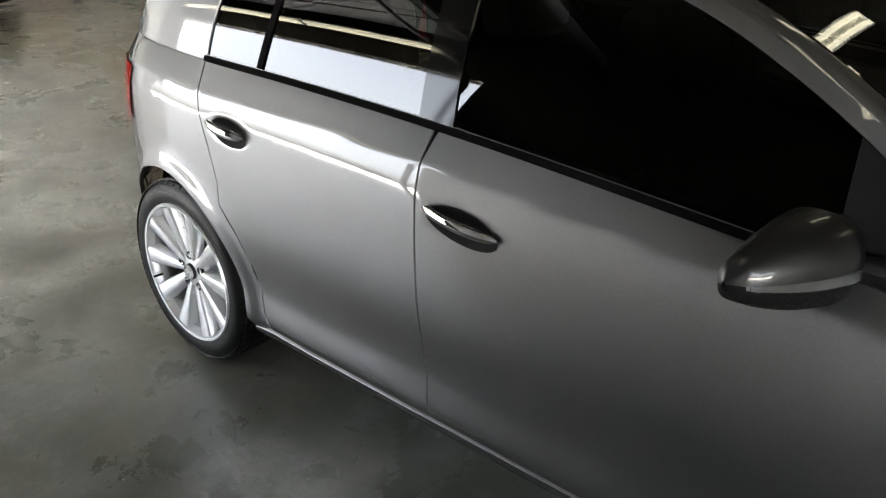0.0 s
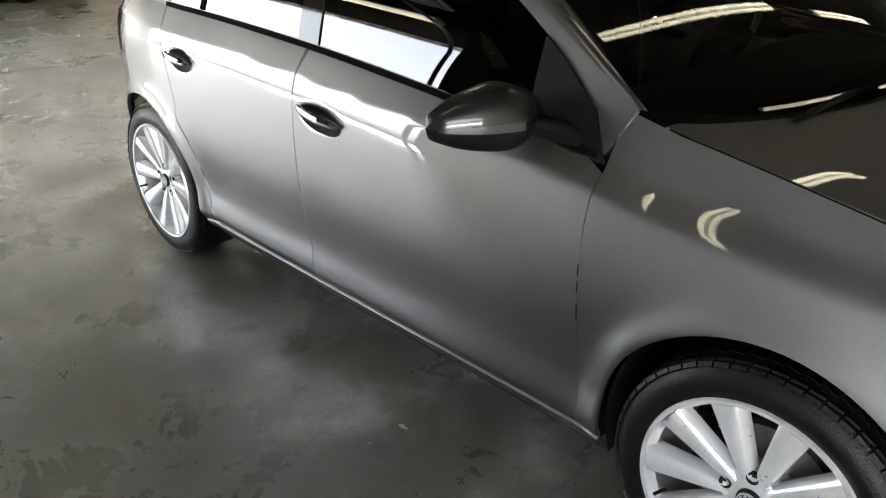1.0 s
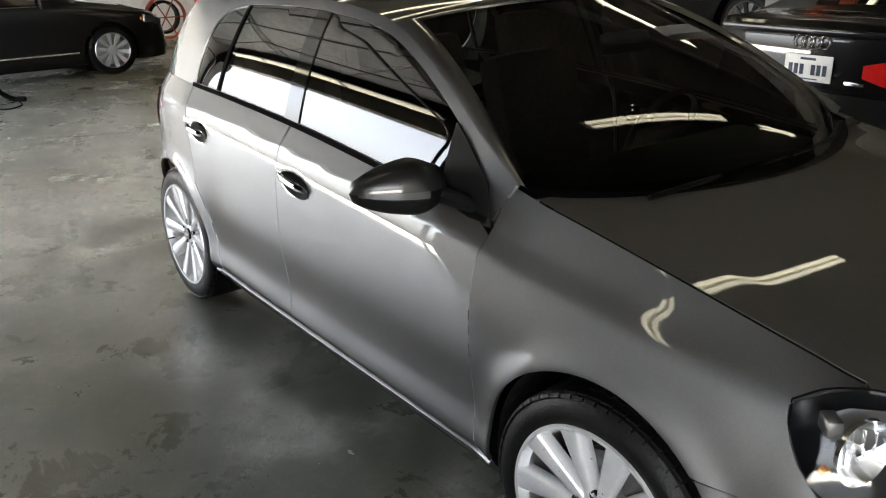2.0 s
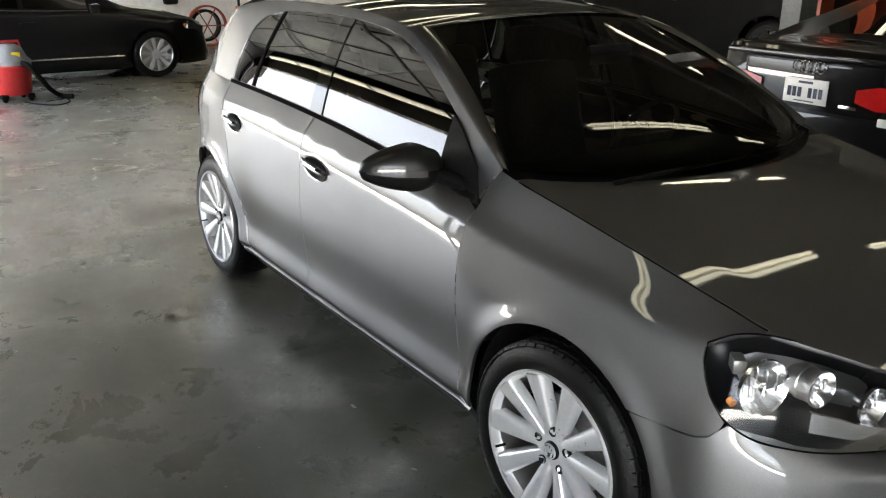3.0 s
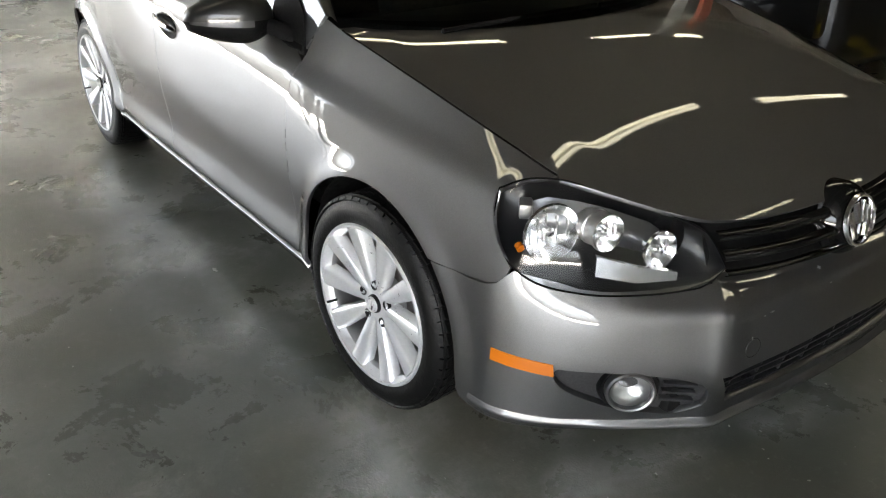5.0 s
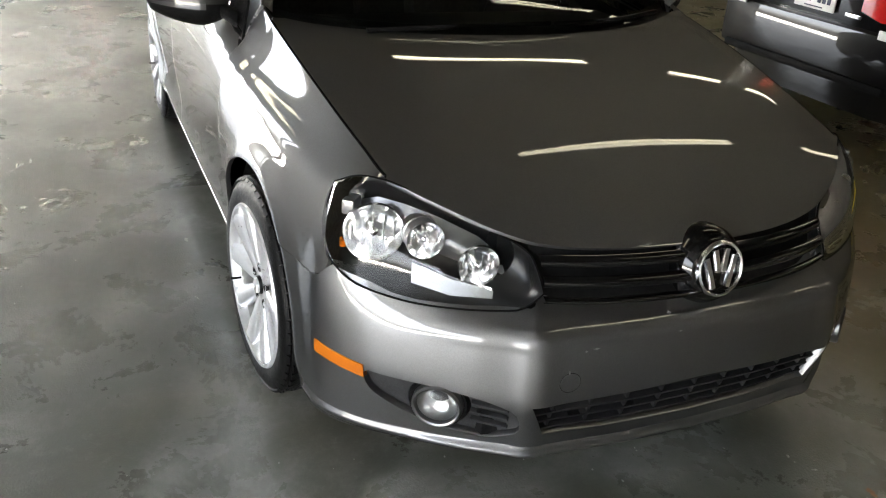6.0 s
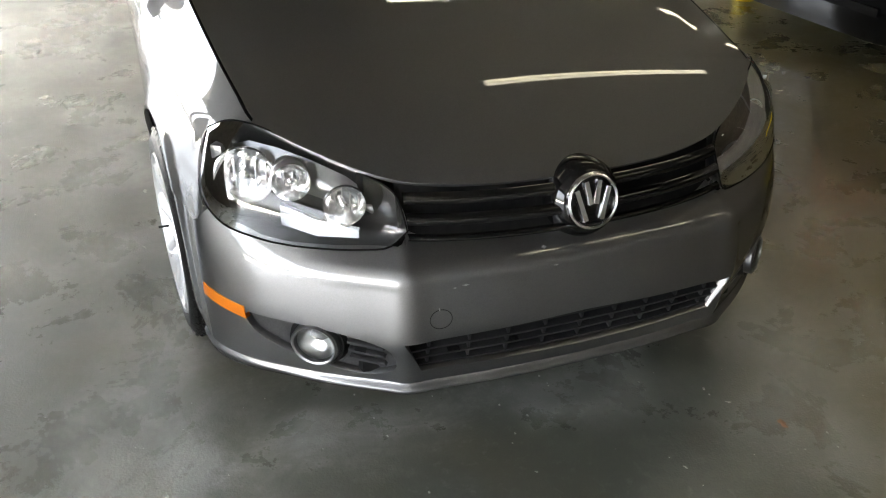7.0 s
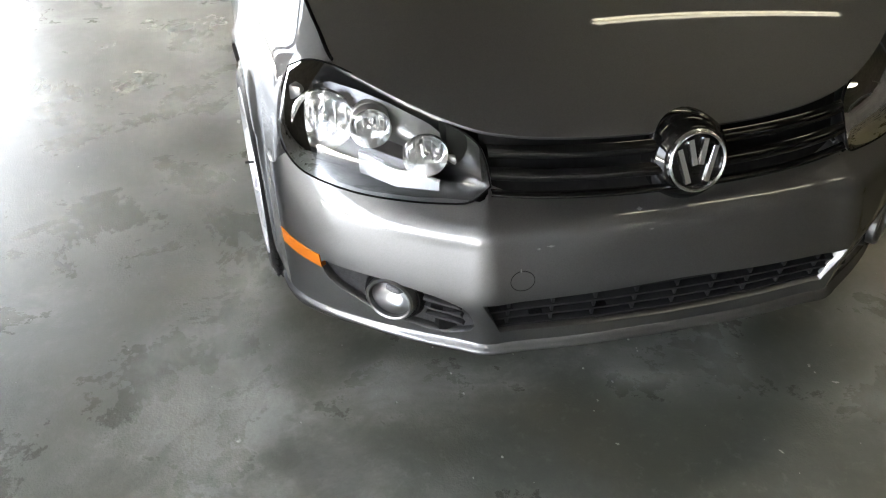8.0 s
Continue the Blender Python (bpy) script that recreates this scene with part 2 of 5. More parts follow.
STAIN = material("oil_stain", (0.075, 0.077, 0.068), 0.42, spec=0.6, var=0.4, scale=14)
ASPHALT = material("outdoor_concrete", (0.66, 0.655, 0.63), 0.85, var=0.15, scale=0.5, bump=0.2, bscale=20)


# ---- mesh helpers ----
def mesh_object(name, verts, faces, mat, parent=None, label="", normals=None, smooth=True):
    me = bpy.data.meshes.new(name)
    me.from_pydata([tuple(v) for v in verts], [], faces)
    me.materials.append(mat)
    if smooth:
        me.polygons.foreach_set("use_smooth", [True] * len(me.polygons))
    if normals is not None:
        me.normals_split_custom_set_from_vertices([tuple(n) for n in normals])
    me.update()
    ob = new(name, me)
    ob.parent = parent
    if label:
        ob["label"] = label
    return ob


def part(name, bm, mat, parent, label="", smooth=True, angle=40):
    bmesh.ops.recalc_face_normals(bm, faces=bm.faces)
    me = bpy.data.meshes.new(name)
    if smooth:
        for f in bm.faces:
            f.smooth = True
        for e in bm.edges:
            if len(e.link_faces) == 2 and e.calc_face_angle() > radians(angle):
                e.smooth = False
    bm.to_mesh(me)
    bm.free()
    me.materials.append(mat)
    ob = new(name, me)
    ob.parent = parent
    if label:
        ob["label"] = label
    return ob


def thing(name, label, category, at=None, group="", kind=""):
    ob = new(name)
    ob.empty_display_size = 0.2
    if at is not None:
        ob.matrix_basis = at
    return tagged(ob, label, category, group, kind)


def add_box(bm, c, s, bevel=0.0, rot=None):
    m = Matrix.Translation(c) @ (rot or Matrix()) @ Matrix.Diagonal((*s, 1))
    geo = bmesh.ops.create_cube(bm, size=1, matrix=m)
    if bevel:
        es = {e for v in geo["verts"] for e in v.link_edges}
        bmesh.ops.bevel(bm, geom=list(es), offset=bevel, segments=2, affect="EDGES", profile=0.6)


def add_cyl(bm, a, b, r, r2=None, n=20, caps=True):
    a, b = Vector(a), Vector(b)
    d = b - a
    m = Matrix.Translation((a + b) / 2) @ d.to_track_quat("Z", "Y").to_matrix().to_4x4()
    bmesh.ops.create_cone(bm, cap_ends=caps, segments=n, radius1=r, radius2=r if r2 is None else r2, depth=d.length, matrix=m)


def add_tube(bm, pts, r, n=8):
    """A round tube along a line of points."""
    pts = [Vector(p) for p in pts]
    rings = []
    for i, p in enumerate(pts):
        d = (pts[min(i + 1, len(pts) - 1)] - pts[max(i - 1, 0)]).normalized()
        q = d.to_track_quat("Z", "Y")
        rings.append([bm.verts.new(p + q @ Vector((r * math.cos(k * math.tau / n), r * math.sin(k * math.tau / n), 0))) for k in range(n)])
    for ra, rb in zip(rings, rings[1:]):
        for k in range(n):
            bm.faces.new((ra[k], ra[(k + 1) % n], rb[(k + 1) % n], rb[k]))
    bm.faces.new(rings[0][::-1])
    bm.faces.new(rings[-1])


def add_lathe(bm, profile, n=48, axis="Y", at=(0, 0, 0), closed=False):
    """Turns a profile of (radius, along) round an axis."""
    rings = []
    for r, h in profile:
        ring = []
        for k in range(n):
            c, s = r * math.cos(k * math.tau / n), r * math.sin(k * math.tau / n)
            p = (c, h, s) if axis == "Y" else (h, c, s) if axis == "X" else (c, s, h)
            ring.append(bm.verts.new(Vector(p) + Vector(at)))
        rings.append(ring)
    pairs = list(zip(rings, rings[1:])) + ([(rings[-1], rings[0])] if closed else [])
    for ra, rb in pairs:
        for k in range(n):
            bm.faces.new((ra[k], ra[(k + 1) % n], rb[(k + 1) % n], rb[k]))


def hermite(ts, ps, t):
    """Catmull-Rom through points ps (n, d) at rising ts, read at t."""
    ts, ps, t = np.asarray(ts, float), np.asarray(ps, float), np.asarray(t, float)
    if ps.ndim == 1:
        return hermite(ts, ps[:, None], t)[..., 0]
    m = np.gradient(ps, ts, axis=0)
    i = np.clip(np.searchsorted(ts, t) - 1, 0, len(ts) - 2)
    h = (ts[i + 1] - ts[i])[..., None]
    u = np.clip((t - ts[i]), -0.5 * h[..., 0], 1.5 * h[..., 0])[..., None] / h
    return (2 * u**3 - 3 * u**2 + 1) * ps[i] + (u**3 - 2 * u**2 + u) * h * m[i] + (3 * u**2 - 2 * u**3) * ps[i + 1] + (u**3 - u**2) * h * m[i + 1]


def curve(pts, n):
    """n points along a smooth line through pts."""
    pts = np.asarray(pts, float)
    ts = np.concatenate([[0], np.cumsum(np.linalg.norm(np.diff(pts, axis=0), axis=1))])
    return hermite(ts, pts, np.linspace(0, ts[-1], n))


def arc(cx, cz, r, a0, a1, n=24):
    return [(cx + r * math.cos(radians(a)), cz + r * math.sin(radians(a))) for a in np.linspace(a0, a1, n)]


def inside(poly, p):
    poly = np.asarray(poly)
    x, y = p[:, 0][:, None], p[:, 1][:, None]
    a, b = poly, np.roll(poly, -1, axis=0)
    cross = (a[:, 1] > y) != (b[:, 1] > y)
    with np.errstate(divide="ignore", invalid="ignore"):
        xi = a[:, 0] + (y - a[:, 1]) * (b[:, 0] - a[:, 0]) / (b[:, 1] - a[:, 1])
    return (np.sum(cross & (x < xi), axis=1) % 2) == 1


def near(poly, p):
    a = np.asarray(poly)
    b = np.roll(a, -1, axis=0)
    d = b - a
    best = np.full(len(p), 9.0)
    for i in range(len(a)):
        u = np.clip(((p - a[i]) @ d[i]) / max(d[i] @ d[i], 1e-12), 0, 1)
        best = np.minimum(best, np.linalg.norm(p - a[i] - u[:, None] * d[i], axis=1))
    return best


def densify(poly, step):
    out = []
    for a, b in zip(poly, list(poly[1:]) + [poly[0]]):
        k = max(1, int(math.ceil(math.dist(a, b) / step)))
        out += [(a[0] + (b[0] - a[0]) * j / k, a[1] + (b[1] - a[1]) * j / k) for j in range(k)]
    return out


def patch(name, outline, surf, step, mat, parent, holes=(), flip=False, lip=0.014, label="", core=(-1.0, 0.0, 0.5)):
    """A pressed panel: the part of a smooth surface inside an outline, with turned-in edges. surf(a, b) gives (n, 3) places."""
    from mathutils.geometry import delaunay_2d_cdt
    loops = [densify(outline, step)] + [densify(h, step) for h in holes]
    lo, hi = np.min(loops[0], axis=0), np.max(loops[0], axis=0)
    ga = np.arange(lo[0], hi[0], step)
    gb = np.arange(lo[1], hi[1], step)
    g = np.array([(a + (0.5 * step if j % 2 else 0), b) for j, b in enumerate(gb) for a in ga])
    keep = inside(loops[0], g) & (near(loops[0], g) > 0.45 * step)
    for h in loops[1:]:
        keep &= ~inside(h, g) & (near(h, g) > 0.45 * step)
    pts, edges = [], []
    for lp in loops:
        k0 = len(pts)
        pts += lp
        edges += [(k0 + i, k0 + (i + 1) % len(lp)) for i in range(len(lp))]
    pts += [tuple(p) for p in g[keep]]
    vs, es, fs, _, _, _ = delaunay_2d_cdt([Vector(p) for p in pts], edges, [], 0, 1e-6)
    uv = np.array([tuple(v) for v in vs])
    mid = np.array([uv[list(f)].mean(0) for f in fs])
    ok = inside(loops[0], mid)
    for h in loops[1:]:
        ok &= ~inside(h, mid)
    fs = [f for f, k in zip(fs, ok) if k]
    P = surf(uv[:, 0], uv[:, 1])
    e = 1e-4
    N = np.cross(surf(uv[:, 0] + e, uv[:, 1]) - surf(uv[:, 0] - e, uv[:, 1]), surf(uv[:, 0], uv[:, 1] + e) - surf(uv[:, 0], uv[:, 1] - e))
    N /= np.maximum(np.linalg.norm(N, axis=1), 1e-12)[:, None]
    c = np.asarray(core, float)
    if np.sum(N * (P - c)) < 0:
        N = -N
    faces = []
    for f in fs:
        a, b, d = f[0], f[1], f[2]
        fl = np.dot(np.cross(P[b] - P[a], P[d] - P[a]), N[a]) < 0
        faces.append(tuple(f[::-1]) if fl else tuple(f))
    count = {}
    for f in faces:
        for a, b in zip(f, f[1:] + f[:1]):
            count[(a, b)] = 1
    rim = [(a, b) for a, b in count if (b, a) not in count]
    V, NN = [tuple(p) for p in P], [tuple(n) for n in N]
    for a, b in rim:
        t = P[b] - P[a]
        side = np.cross(t, N[a])
        side /= max(np.linalg.norm(side), 1e-9)
        k = len(V)
        for i in (a, b):
            V.append(tuple(P[i]))
            NN.append(tuple((side + 0.6 * N[i]) / np.linalg.norm(side + 0.6 * N[i])))
        for i in (b, a):
            V.append(tuple(P[i] - lip * N[i] - 0.001 * side))
            NN.append(tuple(side))
        faces.append((k + 1, k, k + 3, k + 2))
    if flip:
        V = [(x, -y, z) for x, y, z in V]
        NN = [(x, -y, z) for x, y, z in NN]
        faces = [f[::-1] for f in faces]
    return mesh_object(name, V, faces, mat, parent, label, NN)


def loft(name, rows, mat, parent, label="", flip=False, back=0.0):
    """A skin over a grid of places; back: a thickness towards the inside."""
    R = np.asarray(rows, float)
    n, k = R.shape[:2]
    V = R.reshape(-1, 3)
    faces = [(i * k + j, i * k + j + 1, (i + 1) * k + j + 1, (i + 1) * k + j) for i in range(n - 1) for j in range(k - 1)]
    if flip:
        V = V * np.array([1, -1, 1])
        faces = [f[::-1] for f in faces]
    ob = mesh_object(name, V, faces, mat, parent, label)
    if back:
        so = ob.modifiers.new("thickness", "SOLIDIFY")
        so.thickness, so.offset = back, -1
    return ob


# ---- the hatchback: x forwards from the front axle, y to its left, z up from the floor ----
WHEEL_Z, AXLE_R, ARCH = 0.312, -2.578, 0.362
FAR = 0.945


def smooth_step(a, b, x):
    u = np.clip((np.asarray(x, float) - a) / (b - a), 0, 1)
    return u * u * (3 - 2 * u)


DOOR_Y = (0.800, 0.845, 0.862, 0.876, 0.872, 0.890, 0.890, 0.878, 0.859, 0.853, 0.806, 0.750)
NOSE_Y = (0.790, 0.815, 0.825, 0.832, 0.836, 0.834, 0.824, 0.806, 0.784, 0.760, 0.727, 0.689)
NOSE_Z = (0.19, 0.225, 0.262, 0.31, 0.42, 0.52, 0.60, 0.67, 0.722, 0.757, 0.787, 0.809)


def belt(x):
    return hermite((-3.3, -2.4, -1.95, -1.4, -0.9, -0.5, -0.3), (1.03, 1.015, 1.01, 0.987, 0.950, 0.912, 0.890), np.clip(x, -3.3, -0.3))


def crease(x):
    return belt(x) - 0.066 + 0.012 * smooth_step(-1.3, -0.5, x)


def side_sections(x):
    """The 12 knots (y, z) of the body's side at each x."""
    x = np.asarray(x, float)
    zc, zb = crease(x), belt(x)
    dz = np.stack([np.full_like(x, v) for v in (0.19, 0.225, 0.262, 0.30, 0.40, 0.57, 0.69)] + [zc - 0.075, zc - 0.010, zc, zb, zb + 0.075 + 0.025 * smooth_step(-0.9, -0.43, x)], -1)
    dy = np.broadcast_to(np.array(DOOR_Y), dz.shape)
    w = (np.clip((x + 0.43) / 0.924, 0, 1) ** 1.25)[..., None]
    y, z = dy * (1 - w) + np.array(NOSE_Y) * w, dz * (1 - w) + np.array(NOSE_Z) * w
    plan = hermite((-3.35, -3.1, -2.9, -2.578, -2.1, -1.4, -0.43, 0.0, 0.38, 0.494, 0.62), (0.28, 0.15, 0.070, 0.018, 0.002, 0.0, 0.002, -0.004, 0.003, 0.010, 0.065), np.clip(x, -3.35, 0.62))
    return y - plan[..., None], z


def side(x, z, out=0.0):
    """The right side: places at (x, z)."""
    x, z = np.asarray(x, float), np.asarray(z, float)
    Y, Z = side_sections(x)
    m = np.empty_like(Y)
    m[:, 1:-1] = (Y[:, 2:] - Y[:, :-2]) / (Z[:, 2:] - Z[:, :-2])
    m[:, 0], m[:, -1] = (Y[:, 1] - Y[:, 0]) / (Z[:, 1] - Z[:, 0]), (Y[:, -1] - Y[:, -2]) / (Z[:, -1] - Z[:, -2])
    i = np.clip((Z < z[:, None]).sum(1) - 1, 0, Y.shape[1] - 2)
    r = np.arange(len(x))
    h = Z[r, i + 1] - Z[r, i]
    u = (z - Z[r, i]) / h
    y = (2 * u**3 - 3 * u**2 + 1) * Y[r, i] + (u**3 - 2 * u**2 + u) * h * m[r, i] + (3 * u**2 - 2 * u**3) * Y[r, i + 1] + (u**3 - u**2) * h * m[r, i + 1]
    for cx in (0.0, AXLE_R):
        rr = np.hypot(x - cx, z - WHEEL_Z)
        y = y + 0.016 * np.exp(-(((rr - ARCH) / 0.045) ** 2)) * smooth_step(0.2, 0.3, z)
    for cx, cz in ((-1.376, 0.820), (-2.217, 0.859)):
        q = ((x - cx) / 0.078) ** 2 + ((z - cz + 0.05 * (x - cx)) / 0.030) ** 2
        y = y - 0.014 * np.exp(-q**2)
    return np.stack([x, -(y + out), z], -1)


def upper_y(x, z):
    zb = belt(x)
    t = (z - zb) / 0.38
    y = 0.808 - 0.120 * t - 0.075 * np.clip(t, 0, 2) ** 2.2 - 0.03 * np.clip(t - 0.85, 0, 1)
    return y - hermite((-3.35, -3.1, -2.9, -2.6, -2.1, -1.4, -0.8, -0.3), (0.26, 0.14, 0.075, 0.030, 0.006, 0.0, 0.0, 0.016), np.clip(x, -3.35, -0.3))


def upper(x, z, out=0.0):
    x, z = np.asarray(x, float), np.asarray(z, float)
    return np.stack([x, -(upper_y(x, z) + out), z], -1)


RAIL_X = (-0.30, -0.40, -0.55, -0.75, -0.95, -1.15, -1.40, -1.90, -2.40, -2.75, -3.0)
RAIL_Z = (0.950, 1.010, 1.090, 1.198, 1.288, 1.348, 1.380, 1.392, 1.375, 1.325, 1.26)


def rail(x):
    return hermite(RAIL_X[::-1], RAIL_Z[::-1], x)


def hood_center(x):
    return hermite((-0.5, -0.3, -0.1, 0.1, 0.3, 0.45, 0.58, 0.68, 0.74, 0.79), (0.990, 0.982, 0.971, 0.949, 0.910, 0.866, 0.812, 0.755, 0.715, 0.67), x)


def hood_edge(x):
    """Where bonnet and wing meet: y, z."""
    Y, Z = side_sections(np.atleast_1d(np.asarray(x, float)))
    return Y[:, -1], Z[:, -1]


def hood(x, y):
    x, y = np.asarray(x, float), np.asarray(y, float)
    ye, ze = hood_edge(np.clip(x, -0.43, 0.494))
    a = np.abs(y)
    drop = (hood_center(np.clip(x, -0.5, 0.494)) - ze) * (a / ye) ** 2.0
    yc = hermite((-0.5, 0.17, 0.44, 0.60, 0.72, 0.80), (0.665, 0.610, 0.552, 0.490, 0.425, 0.39), np.clip(x, -0.5, 0.8))
    fall = 0.045 * smooth_step(0.72, 0.52, x) * smooth_step(-0.45, 0.0, x)
    past = lambda v: 0.5 * (v + np.sqrt(v * v + 0.012**2))
    z = hood_center(x) - drop + fall * (past(ye - yc) * (a / ye) ** 2 - past(a - yc)) + 0.024 * smooth_step(0.60, 0.79, x) * np.clip(1 - 1.35 * (a / 0.41) ** 2, -0.35, 1)
    return np.stack([x, y, z], -1)


def nose_line(y):
    """The bonnet's leading edge: x at y."""
    a = np.abs(y)
    return 0.782 - 0.30 * a**2 - 0.66 * a**4


PLAN = np.array(((0.856, 0.0), (0.851, -0.20), (0.837, -0.36), (0.829, -0.440), (0.8225, -0.454), (0.807, -0.477), (0.748, -0.574), (0.680, -0.672), (0.602, -0.755), (0.469, -0.832), (0.33, -0.847), (0.2, -0.860)))
PLAN_S = np.concatenate([[0], np.cumsum(np.linalg.norm(np.diff(PLAN, axis=0), axis=1))])


def bumper(u, z, out=0.0):
    """The front bumper: u runs in metres from the middle (0) towards the right wheel arch; minus u is the left half."""
    u, z = np.asarray(u, float), np.asarray(z, float)
    a = np.abs(u)
    c = hermite(PLAN_S, PLAN, a)
    d = hermite(PLAN_S, PLAN, a + 1e-3) - hermite(PLAN_S, PLAN, a - 1e-3)
    d[a < 2e-3] = (0, -1)
    n = np.stack([-d[:, 1], d[:, 0]], -1)
    n /= np.linalg.norm(n, axis=1)[:, None]
    e = hermite((0.17, 0.205, 0.250, 0.30, 0.37, 0.44, 0.500, 0.527, 0.538, 0.57, 0.60, 0.64, 0.68), (-0.07, -0.034, -0.020, -0.010, 0.006, 0.003, -0.006, -0.011, -0.019, -0.062, -0.105, -0.16, -0.21), z)
    soft = hermite((0.17, 0.205, 0.250, 0.30, 0.37, 0.44, 0.56, 0.62, 0.68), (-0.07, -0.034, -0.021, -0.011, 0.001, 0.003, -0.026, -0.075, -0.13), z)
    w = smooth_step(0.52, 0.78, a)
    e = e * (1 - w) + soft * w
    e = e * (1 - 0.85 * smooth_step(0.72, 1.0, a)) + out
    rr = np.hypot(c[:, 0], z - WHEEL_Z)
    e = e + 0.014 * np.exp(-(((rr - ARCH) / 0.045) ** 2)) * smooth_step(0.2, 0.3, z) * smooth_step(0.8, 0.95, a)
    p = c + n * e[:, None]
    return np.stack([p[:, 0], np.where(u < 0, -p[:, 1], p[:, 1]), z + 0.0 * u], -1)


def u_of_y(y):
    """The bumper's u for a plan place at this y."""
    s = np.linspace(0, 1.1, 400)
    return float(np.interp(y, hermite(PLAN_S, PLAN, s)[::-1, 1], s[::-1]))


def u_of_x(x):
    s = np.linspace(0.2, PLAN_S[-1], 400)
    return float(np.interp(x, hermite(PLAN_S, PLAN, s)[::-1, 0], s[::-1]))


# headlight: upper and lower edges, from the rear tip to the inner tip
LAMP_TOP = ((0.397, -0.766, 0.770), (0.440, -0.730, 0.797), (0.494, -0.689, 0.806), (0.565, -0.610, 0.781), (0.640, -0.515, 0.741), (0.700, -0.434, 0.701), (0.710, -0.424, 0.693), (0.745, -0.412, 0.655), (0.770, -0.410, 0.622))
LAMP_LOW = ((0.397, -0.766, 0.770), (0.414, -0.793, 0.708), (0.466, -0.808, 0.643), (0.535, -0.782, 0.600), (0.612, -0.704, 0.577), (0.690, -0.580, 0.569), (0.732, -0.485, 0.571), (0.744, -0.456, 0.574), (0.750, -0.444, 0.580), (0.770, -0.410, 0.622))


def wheel_spokes(parent, x, y, turn=0.0):
    """Alloy wheel with ten tapered spokes; the outside faces minus y."""
    w = new("wheel")
    w.parent = parent
    w.matrix_basis = pose(x, y, WHEEL_Z, 0, 0, turn)
    bm = bmesh.new()
    add_lathe(bm, [(0.230, -0.105), (0.249, -0.112), (0.275, -0.112), (0.296, -0.100), (0.3060, -0.088), (0.3098, -0.064), (0.3100, 0.064), (0.3060, 0.088), (0.29, 0.10), (0.24, 0.11), (0.230, 0.10), (0.222, 0.0)], 64, closed=True)
    tyre = part("tyre", bm, RUBBER, w, "worn black road tyre")
    # tread blocks stand proud of the tyre
    bm = bmesh.new()
    rows = [(-0.0945, 0.2985, -40, 0, 0.016), (-0.0765, 0.3047, -9, 5, 0.019), (-0.040, 0.3064, 0, -16, 0.034), (0.0, 0.3064, 0, 0, 0.034), (0.040, 0.3064, 0, 16, 0.034), (0.0765, 0.3047, 9, -5, 0.019)]
    for row, (yy, r, tilt, lean, wide) in enumerate(rows):
        for k in range(54):
            a = (k + 0.5 * (row // 2 % 2)) * 360 / 54
            m = Matrix.Rotation(radians(a), 4, "Y") @ Matrix.Translation((r, yy, 0)) @ Matrix.Rotation(radians(-tilt), 4, "Z") @ Matrix.Rotation(radians(lean), 4, "X") @ Matrix.Diagonal((0.010, wide, 0.0305, 1))
            bmesh.ops.create_cube(bm, size=1, matrix=m)
    tagged(part("tread", bm, RUBBER, tyre, smooth=False), kind="stuff")
    bm = bmesh.new()
    add_lathe(bm, [(0.2365, -0.108), (0.2335, -0.114), (0.2255, -0.113), (0.222, -0.100), (0.213, -0.088)], 64)
    part("rim", bm, ALLOY, w, "silver alloy rim")
    bm = bmesh.new()
    add_lathe(bm, [(0.213, -0.088), (0.206, -0.06), (0.203, 0.06), (0.223, 0.09), (0.230, 0.10)], 64)
    part("barrel", bm, BARREL, w, "dusty inner rim barrel")
    for k in range(10):
        a0 = 108 + 36 * k
        bm = bmesh.new()
        secs = []
        for r, half, y0, y1 in ((0.045, 0.0150, -0.088, -0.055), (0.088, 0.0210, -0.094, -0.058), (0.135, 0.0262, -0.100, -0.064), (0.181, 0.0312, -0.106, -0.070), (0.2215, 0.0350, -0.111, -0.075)):
            q = [(r, -half, y1), (r, -half * 0.88, y0 + 0.007), (r, -half * 0.58, y0 + 0.001), (r, half * 0.58, y0 + 0.001), (r, half * 0.88, y0 + 0.007), (r, half, y1)]
            ca, sa = math.cos(radians(a0)), math.sin(radians(a0))
            secs.append([bm.verts.new((ca * p - sa * t, yy, sa * p + ca * t)) for p, t, yy in q])
        for sa_, sb_ in zip(secs, secs[1:]):
            for j in range(5):
                bm.faces.new((sa_[j], sa_[j + 1], sb_[j + 1], sb_[j]))
            bm.faces.new((sa_[5], sa_[0], sb_[0], sb_[5]))
        bm.faces.new(secs[0])
        bm.faces.new(secs[-1][::-1])
        part("spoke", bm, ALLOY, w, angle=60)
    bm = bmesh.new()
    add_lathe(bm, [(0.0, -0.086), (0.05, -0.086), (0.062, -0.080), (0.068, -0.066), (0.07, -0.03)], 40)
    part("hub", bm, ALLOY, w)
    for k in range(5):
        a = radians(90 + 72 * k)
        bm = bmesh.new()
        cx, cz = 0.056 * math.cos(a), 0.056 * math.sin(a)
        add_lathe(bm, [(0.0, -0.083), (0.007, -0.083), (0.0085, -0.088), (0.0135, -0.0895), (0.0145, -0.08)], 12, at=(cx, 0, cz))
        part("lug_bolt", bm, HOUSING, w, "dark recessed wheel bolt")
    bm = bmesh.new()
    add_lathe(bm, [(0.0, -0.096), (0.020, -0.096), (0.0255, -0.094), (0.0275, -0.090), (0.0275, -0.083)], 32)
    part("centre_cap", bm, HOUSING, w, "dark centre cap with silver emblem")
    emblem(w, 0.023, lambda p, q: (p, -0.0972, q), 0.0035, Vector((0, -1, 0)), ALLOY)
